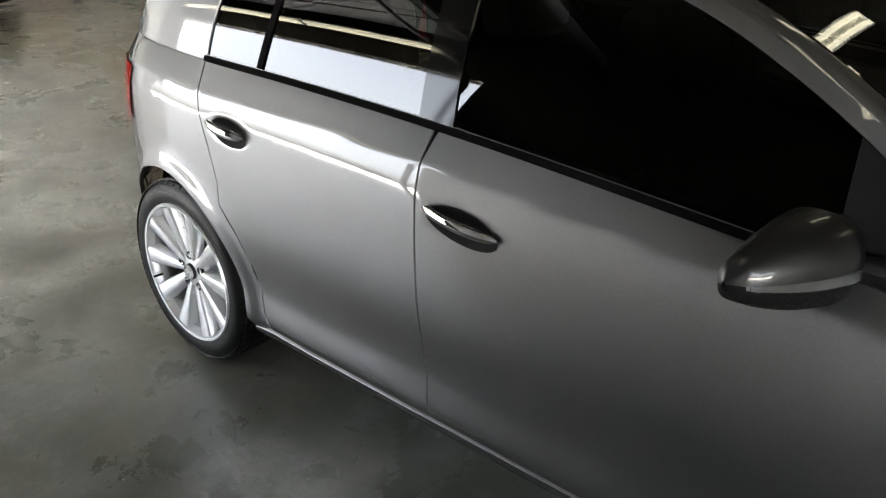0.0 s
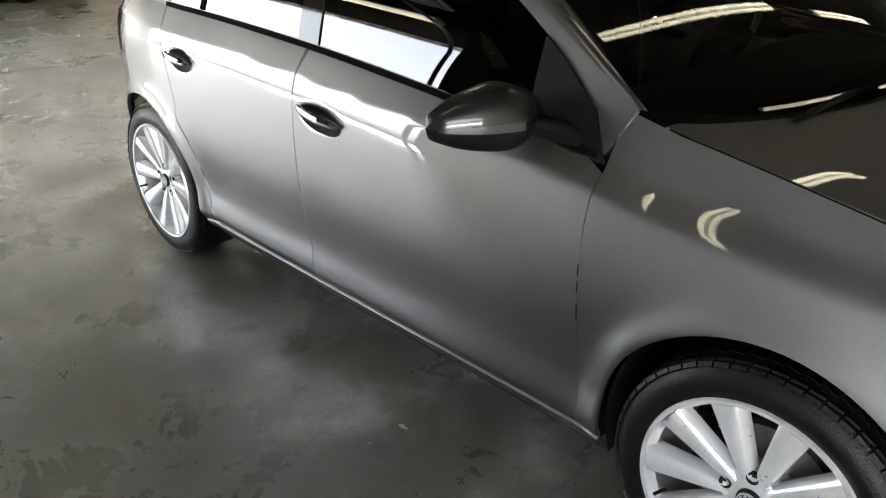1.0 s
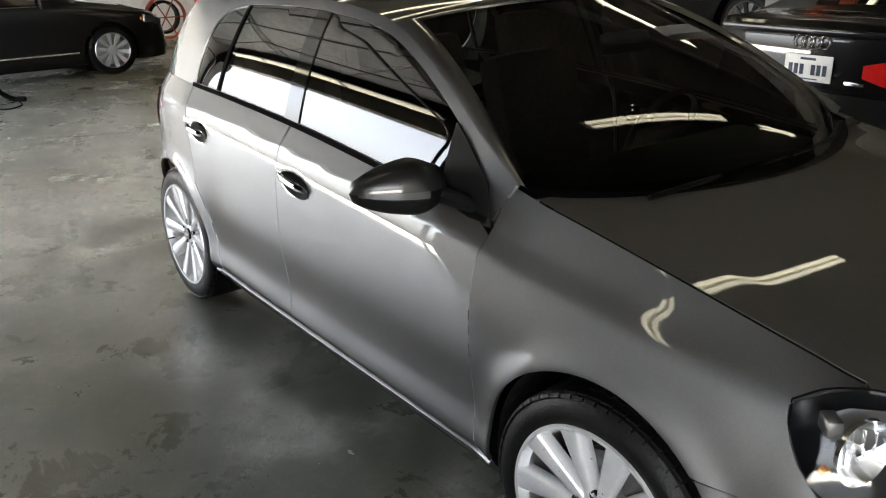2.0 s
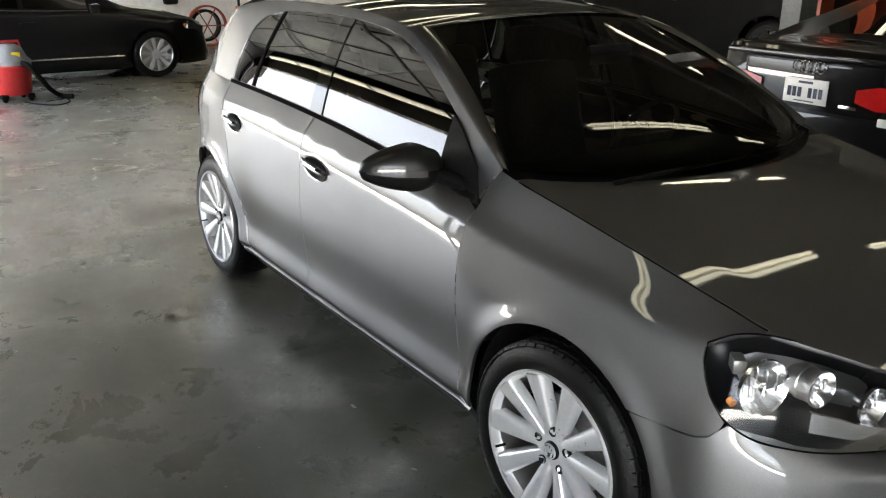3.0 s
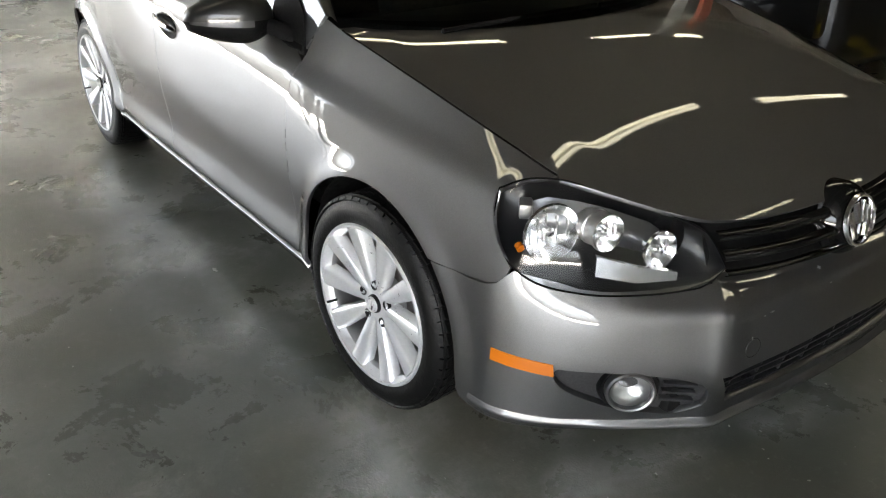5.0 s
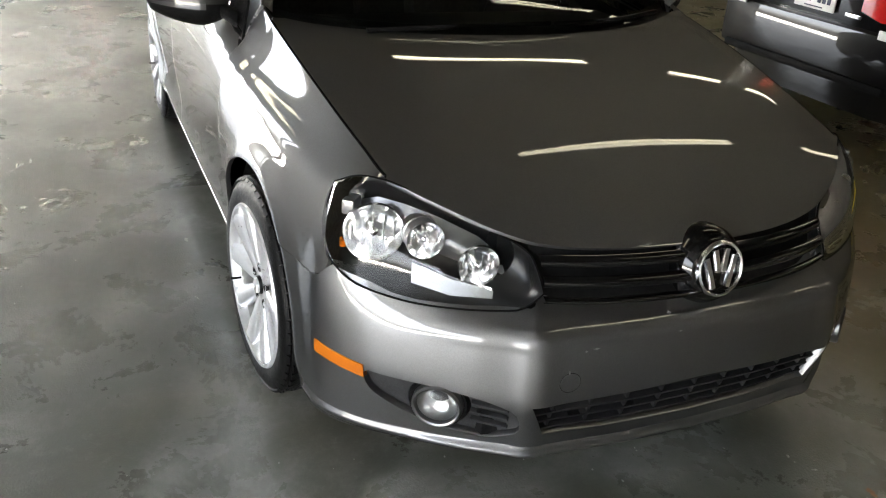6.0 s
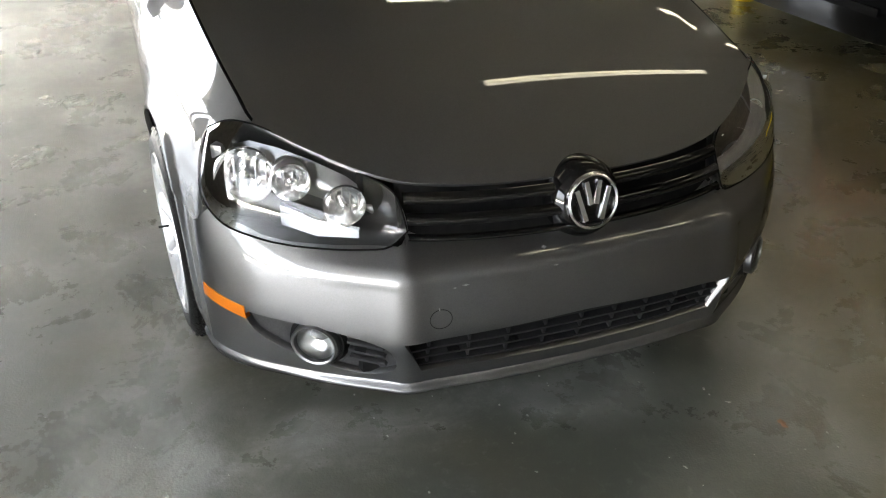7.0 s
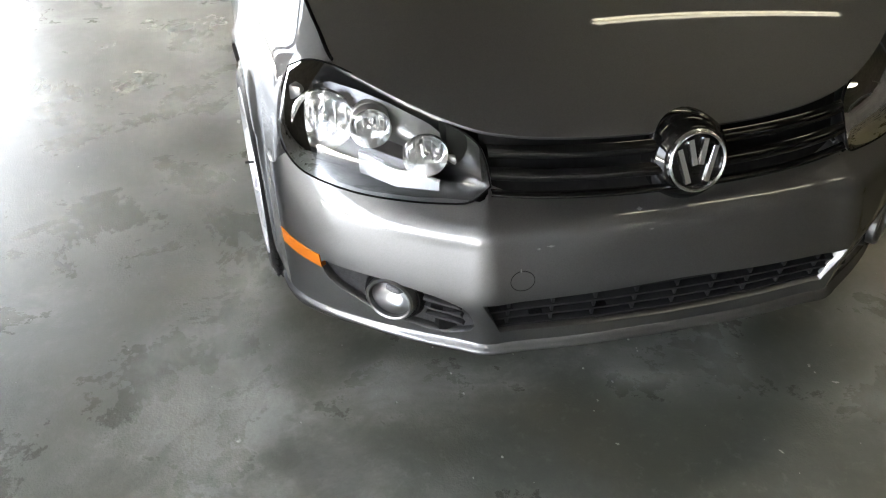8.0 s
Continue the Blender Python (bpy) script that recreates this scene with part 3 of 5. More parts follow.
    bm = bmesh.new()
    add_lathe(bm, [(0.03, -0.03), (0.145, -0.03), (0.145, -0.006), (0.03, -0.006)], 40, closed=True)
    part("brake_disc", bm, DISC, w)
    bm = bmesh.new()
    add_box(bm, (-0.115, -0.025, 0.03), (0.07, 0.06, 0.13), 0.012)
    part("brake_caliper", bm, SHADOW, w)
    bm = bmesh.new()
    add_cyl(bm, (0.185 * math.cos(radians(200)), -0.097, 0.185 * math.sin(radians(200))), (0.20 * math.cos(radians(200)), -0.125, 0.20 * math.sin(radians(200))), 0.004, n=8)
    part("valve", bm, TRIM, w)
    return w


def emblem(parent, r, place, t, face, mat, seat=""):
    """A plain ring with four separate bars in it. place(a, b) puts flat coordinates on the thing."""
    n = 48
    bm = bmesh.new()
    rings = []
    for rr, h in ((0.84, -1), (0.87, 1.0), (0.92, 1.5), (0.97, 1.0), (1.0, -1)):
        rings.append([bm.verts.new(Vector(place(rr * r * math.cos(k * math.tau / n), rr * r * math.sin(k * math.tau / n))) + face * t * h) for k in range(n)])
    for ra, rb in zip(rings, rings[1:]):
        for k in range(n):
            bm.faces.new((ra[k], ra[(k + 1) % n], rb[(k + 1) % n], rb[k]))
    ring = part("emblem", bm, mat, parent, seat)
    for pa, pb in (((-0.62, 0.44), (-0.30, -0.66)), ((-0.26, 0.70), (-0.10, -0.10)), ((0.26, 0.70), (0.10, -0.10)), ((0.62, 0.44), (0.30, -0.66))):
        pa, pb = Vector(pa), Vector(pb)
        d = (pb - pa).normalized()
        m = Vector((-d.y, d.x)) * 0.115
        bm = bmesh.new()
        cols = []
        for p in (pa, pb):
            lo = [bm.verts.new(Vector(place(q.x * r, q.y * r)) - face * t) for q in (p + m, p - m)]
            hi = [bm.verts.new(Vector(place(q.x * r, q.y * r)) + face * t) for q in (p + m * 0.7, p - m * 0.7)]
            cols.append([lo[0], hi[0], hi[1], lo[1]])
        for j in range(4):
            bm.faces.new((cols[0][j], cols[0][(j + 1) % 4], cols[1][(j + 1) % 4], cols[1][j]))
        bm.faces.new(cols[0])
        bm.faces.new(cols[1][::-1])
        part("emblem_bar", bm, mat, parent if parent.parent else ring)
    return ring


def headlight(car, flip):
    s = -1 if flip else 1
    top, low = curve(LAMP_TOP, 40), curve(LAMP_LOW, 40)
    rows, inner = [], []
    for v in np.linspace(0, 1, 12):
        line = top * (1 - v) + low * v
        bulge = 0.030 * math.sin(math.pi * v) * np.sin(np.pi * np.linspace(0, 1, 40)) ** 0.7
        rows.append(line + bulge[:, None] * np.array([0.75, -0.62, 0.15]))
        deep = 0.085 * math.sin(math.pi * v) ** 0.6 * np.sin(np.pi * np.linspace(0, 1, 40)) ** 0.6
        inner.append(line - deep[:, None] * np.array([0.85, -0.45, 0.0]) - 0.004 * np.array([0.75, -0.62, 0.15]))
    lamp = new("headlight")
    lamp.parent = car
    lamp["label"] = "clear headlight with chrome reflectors in a black housing"
    loft("housing", inner, HOUSING, lamp, flip=flip)
    lens = loft("lens", rows, CLEAR, lamp, "clear plastic lens", flip=flip)
    lens.visible_shadow = False
    R = np.asarray(rows)
    bm = bmesh.new()
    loop = [R[0, j] for j in range(40)] + [R[-1, j] for j in range(38, 0, -1)]
    add_tube(bm, [(p[0], p[1] * s, p[2]) for p in loop] + [(loop[0][0], loop[0][1] * s, loop[0][2])], 0.0022, 6)
    part("lamp_seal", bm, SEAL, lamp)

    def bowl(name, p, aim, r, mat, depth=0.05):
        d = Vector((aim[0], aim[1] * s, aim[2])).normalized()
        m = Matrix.Translation((p[0], p[1] * s, p[2])) @ d.to_track_quat("Z", "Y").to_matrix().to_4x4()
        bm = bmesh.new()
        add_lathe(bm, [(0.006, -depth), (r * 0.45, -depth * 0.85), (r * 0.78, -depth * 0.5), (r * 0.96, -0.004), (r * 1.03, 0.002), (r * 1.06, -0.006)], 28, axis="Z")
        bmesh.ops.transform(bm, matrix=m, verts=bm.verts)
        ob = part(name, bm, mat, lamp, "chrome reflector bowl")
        bm = bmesh.new()
        add_lathe(bm, [(0.0, -0.004), (r * 0.16, -0.008), (r * 0.2, -depth * 0.9)], 16, axis="Z")
        bmesh.ops.transform(bm, matrix=m, verts=bm.verts)
        part("bulb_cap", bm, CHROME, ob)
        for k in range(5):
            bm = bmesh.new()
            xx = (k - 2) * r * 0.36
            add_box(bm, (xx, 0, -depth * 0.62 + abs(k - 2) * depth * 0.13), (r * 0.06, r * 1.2 - abs(k - 2) * r * 0.25, 0.008), 0.001)
            bmesh.ops.transform(bm, matrix=m, verts=bm.verts)
            part("reflector_rib", bm, REFLECTOR, ob)
    bowl("main_reflector", (0.520, -0.712, 0.690), (1, -0.25, 0.05), 0.066, REFLECTOR)
    bowl("high_reflector", (0.603, -0.622, 0.698), (1, -0.12, 0.04), 0.041, REFLECTOR)
    bowl("inner_reflector", (0.672, -0.522, 0.655), (1, -0.08, 0.03), 0.046, REFLECTOR)
    # barrel behind the middle bowl
    bm = bmesh.new()
    add_lathe(bm, [(0.030, -0.085), (0.036, -0.082), (0.038, -0.052), (0.042, -0.050), (0.042, -0.040), (0.040, -0.038), (0.040, -0.012), (0.0435, -0.006), (0.0435, 0.001)], 28, axis="Z")
    d = Vector((1, -0.12 * s, 0.04)).normalized()
    bmesh.ops.transform(bm, matrix=Matrix.Translation((0.603, -0.622 * s, 0.698)) @ d.to_track_quat("Z", "Y").to_matrix().to_4x4(), verts=bm.verts)
    part("lamp_barrel", bm, BARREL, lamp, "dull silver lamp barrel")
    rows = []
    for p, h in (((0.492, -0.738, 0.700), 0.045), ((0.530, -0.700, 0.702), 0.062), ((0.570, -0.648, 0.704), 0.052), ((0.620, -0.585, 0.690), 0.048), ((0.672, -0.515, 0.660), 0.048), ((0.700, -0.470, 0.640), 0.030)):
        rows.append([(p[0] - 0.030 - 0.03 * abs(v), (p[1] + 0.014) * s, p[2] + h * v - 0.01) for v in np.linspace(-1.0, 1.0, 7)])
    loft("bezel", rows, BEZEL, lamp, "silvered lamp bezel")
    bm = bmesh.new()
    add_box(bm, (0.468, -0.748 * s, 0.742), (0.05, 0.03, 0.035), 0.006, Matrix.Rotation(radians(-40 * s), 4, "Z"))
    part("turn_bulb", bm, BEZEL, lamp)
    bm = bmesh.new()
    add_cyl(bm, (0.475, -0.770 * s, 0.660), (0.488, -0.773 * s, 0.656), 0.010)
    part("amber_bulb", bm, AMBER, lamp, "amber bulb")
    # the pale blade under the bowls
    a, b = np.array((0.605, -0.652, 0.625)), np.array((0.712, -0.503, 0.603))
    bm = bmesh.new()
    q = []
    for p, h in ((a, 0.025), (a * 0.5 + b * 0.5 + np.array((0.012, -0.008, -0.002)), 0.020), (b, 0.010)):
        q.append([bm.verts.new((p[0] - o * 0.9, (p[1] + o * 0.45) * s, p[2] + z)) for o, z in ((0, -h), (0, h), (0.012, h), (0.012, -h))])
    for qa, qb in zip(q, q[1:]):
        for j in range(4):
            bm.faces.new((qa[j], qa[(j + 1) % 4], qb[(j + 1) % 4], qb[j]))
    bm.faces.new(q[0])
    bm.faces.new(q[-1])
    part("blade", bm, BLADE, lamp, "pale reflective blade")


def fog_lamp(car, flip):
    s = -1 if flip else 1
    lamp = new("fog_lamp")
    lamp.parent = car
    lamp["label"] = "round fog lamp in a chrome ring"
    c = Vector((0.722, -0.622 * s, 0.342))
    d = Vector((0.80, -0.58 * s, 0.05)).normalized()
    m = Matrix.Translation(c) @ d.to_track_quat("Z", "Y").to_matrix().to_4x4() @ Matrix.Diagonal((1.12, 1, 1, 1))
    for name, prof, mat in (("bowl", [(0.002, -0.030), (0.02, -0.027), (0.035, -0.017), (0.043, -0.006)], BARREL), ("lens", [(0.0, 0.008), (0.022, 0.006), (0.040, 0.0), (0.044, -0.005)], CLEAR), ("ring", [(0.042, -0.006), (0.044, 0.006), (0.048, 0.008), (0.052, 0.004), (0.053, -0.02)], BEZEL), ("backing", [(0.053, -0.015), (0.060, -0.012), (0.066, -0.03)], TRIM)):
        bm = bmesh.new()
        add_lathe(bm, prof, 32, axis="Z")
        bmesh.ops.transform(bm, matrix=m, verts=bm.verts)
        ob = part(name, bm, mat, lamp)
        ob.visible_shadow = mat is not CLEAR


def mirror_size(a):
    """Height of the mirror shell from the door (0) to the tip (1), against its largest."""
    return float(hermite((0.0, 0.03, 0.10, 0.20, 0.34, 0.55, 0.75, 0.90, 0.97, 1.0), (0.05, 0.56, 0.74, 0.91, 1.05, 0.97, 0.78, 0.53, 0.34, 0.04), a))


def mirror(car, flip):
    s = -1 if flip else 1
    mi = new("door_mirror")
    mi.parent = car
    mi["label"] = "dark grey wing mirror with a clear indicator strip"
    def shell(y0, y1, name, mat, zlo, zhi, grow=1.0):
        rows = []
        for a in np.concatenate([[0.0, 0.01, 0.03], np.linspace(0.07, 1, 24)]):
            y = -0.800 - 0.245 * a
            k = mirror_size(a)
            cx, cz = -0.668 - 0.015 * a - 0.045 * a * a, 0.966 + 0.002 * a
            ring = []
            for t in np.linspace(zlo, zhi, 26):
                cc, ss = math.cos(radians(t)), math.sin(radians(t))
                rx = (0.082 if cc > 0 else 0.042) * k * grow
                rz = (0.078 if ss > 0 else 0.066) * k * grow
                e = 0.8
                ring.append((cx + rx * math.copysign(abs(cc) ** e, cc), y, cz + rz * math.copysign(abs(ss) ** e, ss)))
            rows.append(ring)
        return loft(name, rows, mat, mi, flip=flip)
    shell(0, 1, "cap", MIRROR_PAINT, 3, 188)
    shell(0, 1, "lower_shell", TRIM, -172, 3, 0.985)
    rows = []
    for a in np.linspace(0.34, 0.97, 22):
        y = -0.800 - 0.245 * a
        k = mirror_size(a)
        cx, cz = -0.668 - 0.015 * a - 0.045 * a * a, 0.966 + 0.002 * a
        ring = []
        for t in np.linspace(-4, 5, 6):
            cc, ss = math.cos(radians(t)), math.sin(radians(t))
            ring.append((cx + 0.0845 * k * abs(cc) ** 0.8, y, cz + 0.072 * k * math.copysign(abs(ss) ** 0.8, ss)))
        rows.append(ring)
    loft("indicator", rows, SMOKED, mi, "clear indicator strip", flip=flip)
    bm = bmesh.new()
    add_lathe(bm, [(0.0, 0.0), (0.9, 0.0), (1.0, 0.006)], 24, axis="X")
    bmesh.ops.transform(bm, matrix=Matrix.Translation((-0.722, -0.925 * s, 0.980)) @ Matrix.Diagonal((1, 0.095, 0.055, 1)), verts=bm.verts)
    part("mirror_glass", bm, CHROME, mi)
    rows = []
    for a in np.linspace(0, 1, 8):
        p = np.array((-0.55, -0.795, 0.935)) * (1 - a) + np.array((-0.665, -0.835, 0.955)) * a
        r = 0.040 - 0.006 * math.sin(math.pi * a)
        rows.append([(p[0] + 1.2 * r * math.cos(t), p[1] - 0.3 * r * math.cos(t), p[2] + 0.75 * r * math.sin(t)) for t in np.linspace(0, math.tau, 17)])
    loft("stalk", rows, TRIM, mi, flip=flip)


def handle(car, x0, x1, z0, z1, flip):
    """A pull handle bridging a hollow in the door."""
    s = -1 if flip else 1
    cx, cz = (x0 + x1) / 2, (z0 + z1) / 2
    h = new("door_handle")
    h.parent = car
    h["label"] = "grey pull handle over a dark hollow"
    def on(x, z, out):
        p = side(np.array([x]), np.array([z]), 0)[0]
        return np.array((p[0], p[1] - out, p[2]))
    y0 = -0.884
    rows = []
    L = (x1 - x0) * 0.5
    for a in np.linspace(-1, 1, 20):
        x = cx + a * L * 1.02
        z = cz + 0.010 - 0.055 * a * L * 2
        k = max(0.05, 1 - abs(a) ** 5) ** 0.5
        bow = 0.016 * (1 - a * a)
        rows.append([(x, y0 - 0.004 - bow - 0.009 * k * math.cos(t), z + 0.0135 * k * math.sin(t)) for t in np.linspace(0, math.tau, 13)])
    loft("grip", rows, PAINT, h, flip=flip)
    rows = []
    for r in (0.02, 0.5, 0.86, 1.0):
        ring = []
        for t in np.linspace(0, math.tau, 29):
            x, z = cx + L * 0.98 * r * math.cos(t), cz - 0.004 + 0.034 * r * math.sin(t) - 0.055 * L * 2 * r * math.cos(t)
            p = side(np.array([x]), np.array([z]))[0]
            ring.append((p[0], p[1] - 0.0025 + 0.003 * (1 - r), p[2]))
        rows.append(ring)
    loft("hollow", rows, TRIM, h, "dark hollow behind the handle", flip=flip)


def build_car():
    car = thing("hatchback_car", "grey metallic five-door hatchback with silver alloy wheels parked on stained concrete", "car")
    gap = 0.008
    for flip in (False, True):
        # sill
        patch("side_sill", [(-0.365, 0.205), (-0.365, 0.262), (-2.20, 0.262), (-2.235, 0.215)], lambda x, z: side(x, z, 0.006), 0.02, PAINT, car, flip=flip)
        # front door
        fd = [(-0.4315, 0.272), (-0.432, 0.60), (-0.434, belt(-0.434) - 0.02), (-0.50, belt(-0.50))]
        fd += [(x, float(belt(x))) for x in np.linspace(-0.55, -1.50, 20)] + [(-1.512, 0.93), (-1.506, 0.75), (-1.497, 0.5), (-1.492, 0.36), (-1.490, 0.272)]
        patch("front_door", fd, side, 0.014, PAINT, car, flip=flip)
        rd = [(-1.496, 0.272), (-1.498, 0.36), (-1.503, 0.5), (-1.512, 0.75), (-1.518, 0.93)] + [(x, float(belt(x))) for x in np.linspace(-1.518, -2.40, 18)]
        rd += [(-2.36, 0.90), (-2.315, 0.80), (-2.285, 0.70)] + [(AXLE_R + (ARCH + 0.075) * math.cos(radians(a)), WHEEL_Z + (ARCH + 0.075) * math.sin(radians(a))) for a in (48, 36, 24, 12, 2)] + [(-2.125, 0.272)]
        patch("rear_door", rd, side, 0.014, PAINT, car, flip=flip)
        # wing
        fe = [(-0.4285, 0.272), (-0.429, 0.60), (-0.4305, 0.90)]
        fe += [(x, float(hood_edge(x)[1][0]) - 0.0005) for x in np.linspace(-0.429, 0.490, 30)]
        fe += [(0.445, 0.795), (0.408, 0.774), (0.397, 0.760), (0.405, 0.735), (0.424, 0.700), (0.448, 0.667), (0.478, 0.638), (0.496, 0.622), (0.490, 0.602), (0.470, 0.580), (0.440, 0.568), (0.386, 0.560), (0.320, 0.560), (0.272, 0.563)]
        fe += [p for p in arc(0, WHEEL_Z, ARCH, 44, 186, 36)]

        patch("front_wing", fe, side, 0.012, PAINT, car, flip=flip)
        # quarter panel
        q = [(-2.405, float(belt(-2.405)))] + [(x, float(belt(x))) for x in np.linspace(-2.5, -3.02, 8)] + [(-3.05, 0.93), (-3.06, 0.80), (-3.02, 0.62), (-3.05, 0.50), (-3.10, 0.24), (-2.98, 0.215)]
        q += [p for p in arc(AXLE_R, WHEEL_Z, ARCH, 194, -10, 40)][:: 1]
        q = q[:-1] + [(-2.222, 0.25), (-2.131, 0.272)] + [(AXLE_R + (ARCH + 0.069) * math.cos(radians(a)), WHEEL_Z + (ARCH + 0.069) * math.sin(radians(a))) for a in (2, 12, 24, 36, 48)] + [(-2.291, 0.70), (-2.321, 0.80), (-2.366, 0.90)]
        patch("rear_quarter", q, side, 0.014, PAINT, car, flip=flip)
        # greenhouse frame, with one hole for the windows
        fr = [(x, float(rail(x))) for x in np.linspace(-0.40, -2.72, 46)] + [(-2.80, 1.27), (-2.90, 1.15), (-3.00, 1.03)] + [(x, float(belt(x)) - 0.004) for x in np.linspace(-2.98, -2.42, 8)]
        fr += [(x, float(belt(x)) + 0.003) for x in np.linspace(-2.40, -0.45, 36)]
        dlo = [(-0.470, float(belt(-0.470)) + 0.012), (-0.477, 0.955), (-0.497, 0.992), (-0.530, 1.026), (-0.605, 1.083), (-0.70, 1.141), (-0.82, 1.203), (-0.95, 1.259), (-1.10, 1.307), (-1.25, 1.335), (-1.45, 1.352), (-1.69, 1.361), (-1.93, 1.357), (-2.15, 1.342), (-2.29, 1.312), (-2.365, 1.255), (-2.402, 1.14), (-2.410, 1.05), (-2.412, float(belt(-2.412)) + 0.012)]
        dlo_top = [tuple(p) for p in curve(dlo[:-1], 60)] + [dlo[-1]]
        hole = dlo_top + [(x, float(belt(x)) + 0.012) for x in np.linspace(-2.3, -0.6, 24)]
        patch("window_frame", fr, upper, 0.02, PAINT, car, [hole], flip=flip)
        # black trim round the windows, a thin frame standing in the hole
        c = np.array([-1.4, 1.12])
        small = [tuple(c + (np.array(p) - c) * np.array([0.988, 0.955])) for p in hole]
        patch("window_trim", [tuple(c + (np.array(p) - c) * 1.006) for p in hole], lambda x, z: upper(x, z, -0.007), 0.022, SEAL, car, [small], flip=flip, lip=0.006)
        patch("waist_strip", [(x, float(belt(x)) - 0.003) for x in np.linspace(-0.46, -2.41, 40)] + [(x, float(belt(x)) + 0.013) for x in np.linspace(-2.41, -0.46, 40)], lambda x, z: upper(x, z, 0.009), 0.02, SEAL, car, flip=flip, label="black rubber window strip")
        # B pillar, divider, sail
        zt = lambda x: float(np.interp(-x, [-p[0] for p in dlo], [p[1] for p in dlo]))
        bar = lambda xa, xb, xc, xd: [(xa, float(belt(xa)) + 0.01), (xb, float(belt(xb)) + 0.01), (xd, zt(xd) + 0.003), (xc, zt(xc) + 0.003)]
        patch("b_pillar", bar(-1.465, -1.565, -1.50, -1.59), lambda x, z: upper(x, z, -0.001), 0.02, GLOSS, car, flip=flip)
        patch("window_divider", bar(-2.145, -2.170, -2.10, -2.122), lambda x, z: upper(x, z, -0.001), 0.02, SEAL, car, flip=flip)
        patch("mirror_sail", [(-0.440, 0.898), (-0.462, 0.945), (-0.490, 0.998), (-0.530, 1.030), (-0.605, 1.087), (-0.668, 1.124), (-0.655, float(belt(-0.66)) + 0.003), (-0.50, float(belt(-0.5)) - 0.012)], lambda x, z: upper(x, z, 0.0075), 0.02, TRIM, car, flip=flip)
        # glass panes
        pane = lambda xa, xb: [(x, float(belt(x)) + 0.004) for x in np.linspace(xa, xb, 16)] + [(x, zt(x) + 0.002) for x in np.linspace(xb, xa, 24)]
        for nm, xa, xb in (("front_window", -0.56, -1.50), ("rear_window", -1.53, -2.15), ("quarter_window", -2.15, -2.405)):
            g = patch(nm, pane(xa, xb), lambda x, z: upper(x, z, -0.006), 0.03, TINT, car, flip=flip, lip=0.003, label="dark tinted window pane")
            g.visible_shadow = False
        # A pillar between frame and windscreen
        rows = []
        for x in np.linspace(-0.40, -1.13, 26):
            z = float(rail(x))
            y = float(upper_y(np.array([x]), np.array([z]))[0])
            w = (x + 0.40) / -0.73
            b = np.array((-0.385, -0.725, 0.990)) * (1 - w) + np.array((-1.10, -0.535, 1.348)) * w + np.array((0, 0, 0.040)) * math.sin(math.pi * w)
            a = np.array((x, -y, z))
            mid = (a + b) / 2 + np.array((0.012, -0.006, 0.010))
            rows.append([a, a * 0.6 + mid * 0.4 + np.array((0.003, -0.003, 0.003)), mid, b * 0.6 + mid * 0.4, b])
        loft("a_pillar", rows, PAINT, car, flip=flip)
        headlight(car, flip)
        fog_lamp(car, flip)
        mirror(car, flip)
        handle(car, -1.480, -1.273, 0.826, 0.814, flip)
        handle(car, -2.30, -2.135, 0.868, 0.850, flip)
        # tail lamp wrapping the corner
        rows = []
        for z in np.linspace(0.775, 0.945, 14):
            rows.append([tuple(side(np.array([x]), np.array([z]), 0.007)[0]) for x in np.linspace(-2.84 + 0.12 * (z - 0.83), -3.065, 26)] + [(-3.12, -0.69, z), (-3.165, -0.62, z), (-3.19, -0.50, z)])
        loft("tail_lamp", rows, RED_LENS, car, "red tail lamp", flip=flip)
        # amber side marker
        um = [u_of_x(0.469), u_of_x(0.604)]
        patch("side_marker", [(um[0], 0.376), (um[0] - 0.002, 0.409), (um[1] + 0.003, 0.404), (um[1], 0.371)], lambda u, z: bumper(u, z, 0.003), 0.02, AMBER, car, flip=flip, label="amber side marker lens", core=(0, 0, 0.4))
    # bonnet
    ed = [(x, -float(hood_edge(x)[0][0]) + gap) for x in np.linspace(-0.34, 0.486, 30)]
    ln = [(float(nose_line(y)) - 0.002, y) for y in np.linspace(-0.680, 0.680, 60)]
    back = [(-0.10 - 0.48 * y * y, y) for y in np.linspace(0.70, -0.70, 30)]
    patch("bonnet", ed + ln + [(x, -y) for x, y in ed[::-1]] + back, hood, 0.016, PAINT, car, label="grey bonnet with soft creases")
    # dark seal in the gap between bonnet and wings
    for s in (1, -1):
        bm = bmesh.new()
        add_tube(bm, [(x, -s * (float(hood_edge(x)[0][0]) - 0.004), float(hood_edge(x)[1][0]) - 0.0035) for x in np.linspace(-0.33, 0.485, 30)], 0.0045, 6)
        part("bonnet_seal", bm, SEAL, car)
    # chips in the bumper's paint
    for u, z, w, h in ((0.300, 0.503, 0.009, 0.0025), (0.325, 0.499, 0.004, 0.0025), (0.105, 0.552, 0.007, 0.003), (0.085, 0.517, 0.005, 0.002), (0.362, 0.452, 0.002, 0.005)):
        rr = [1.0, 0.6, 1.1, 0.75, 0.95, 0.55, 1.05, 0.7]
        patch("paint_chip", [(u + w * rr[k] * math.cos(k * math.tau / 8), z + h * rr[-k] * math.sin(k * math.tau / 8)) for k in range(8)], lambda u, z: bumper(u, z, 0.0012), 0.01, CHIP, car, core=(0, 0, 0.4), lip=0.001)
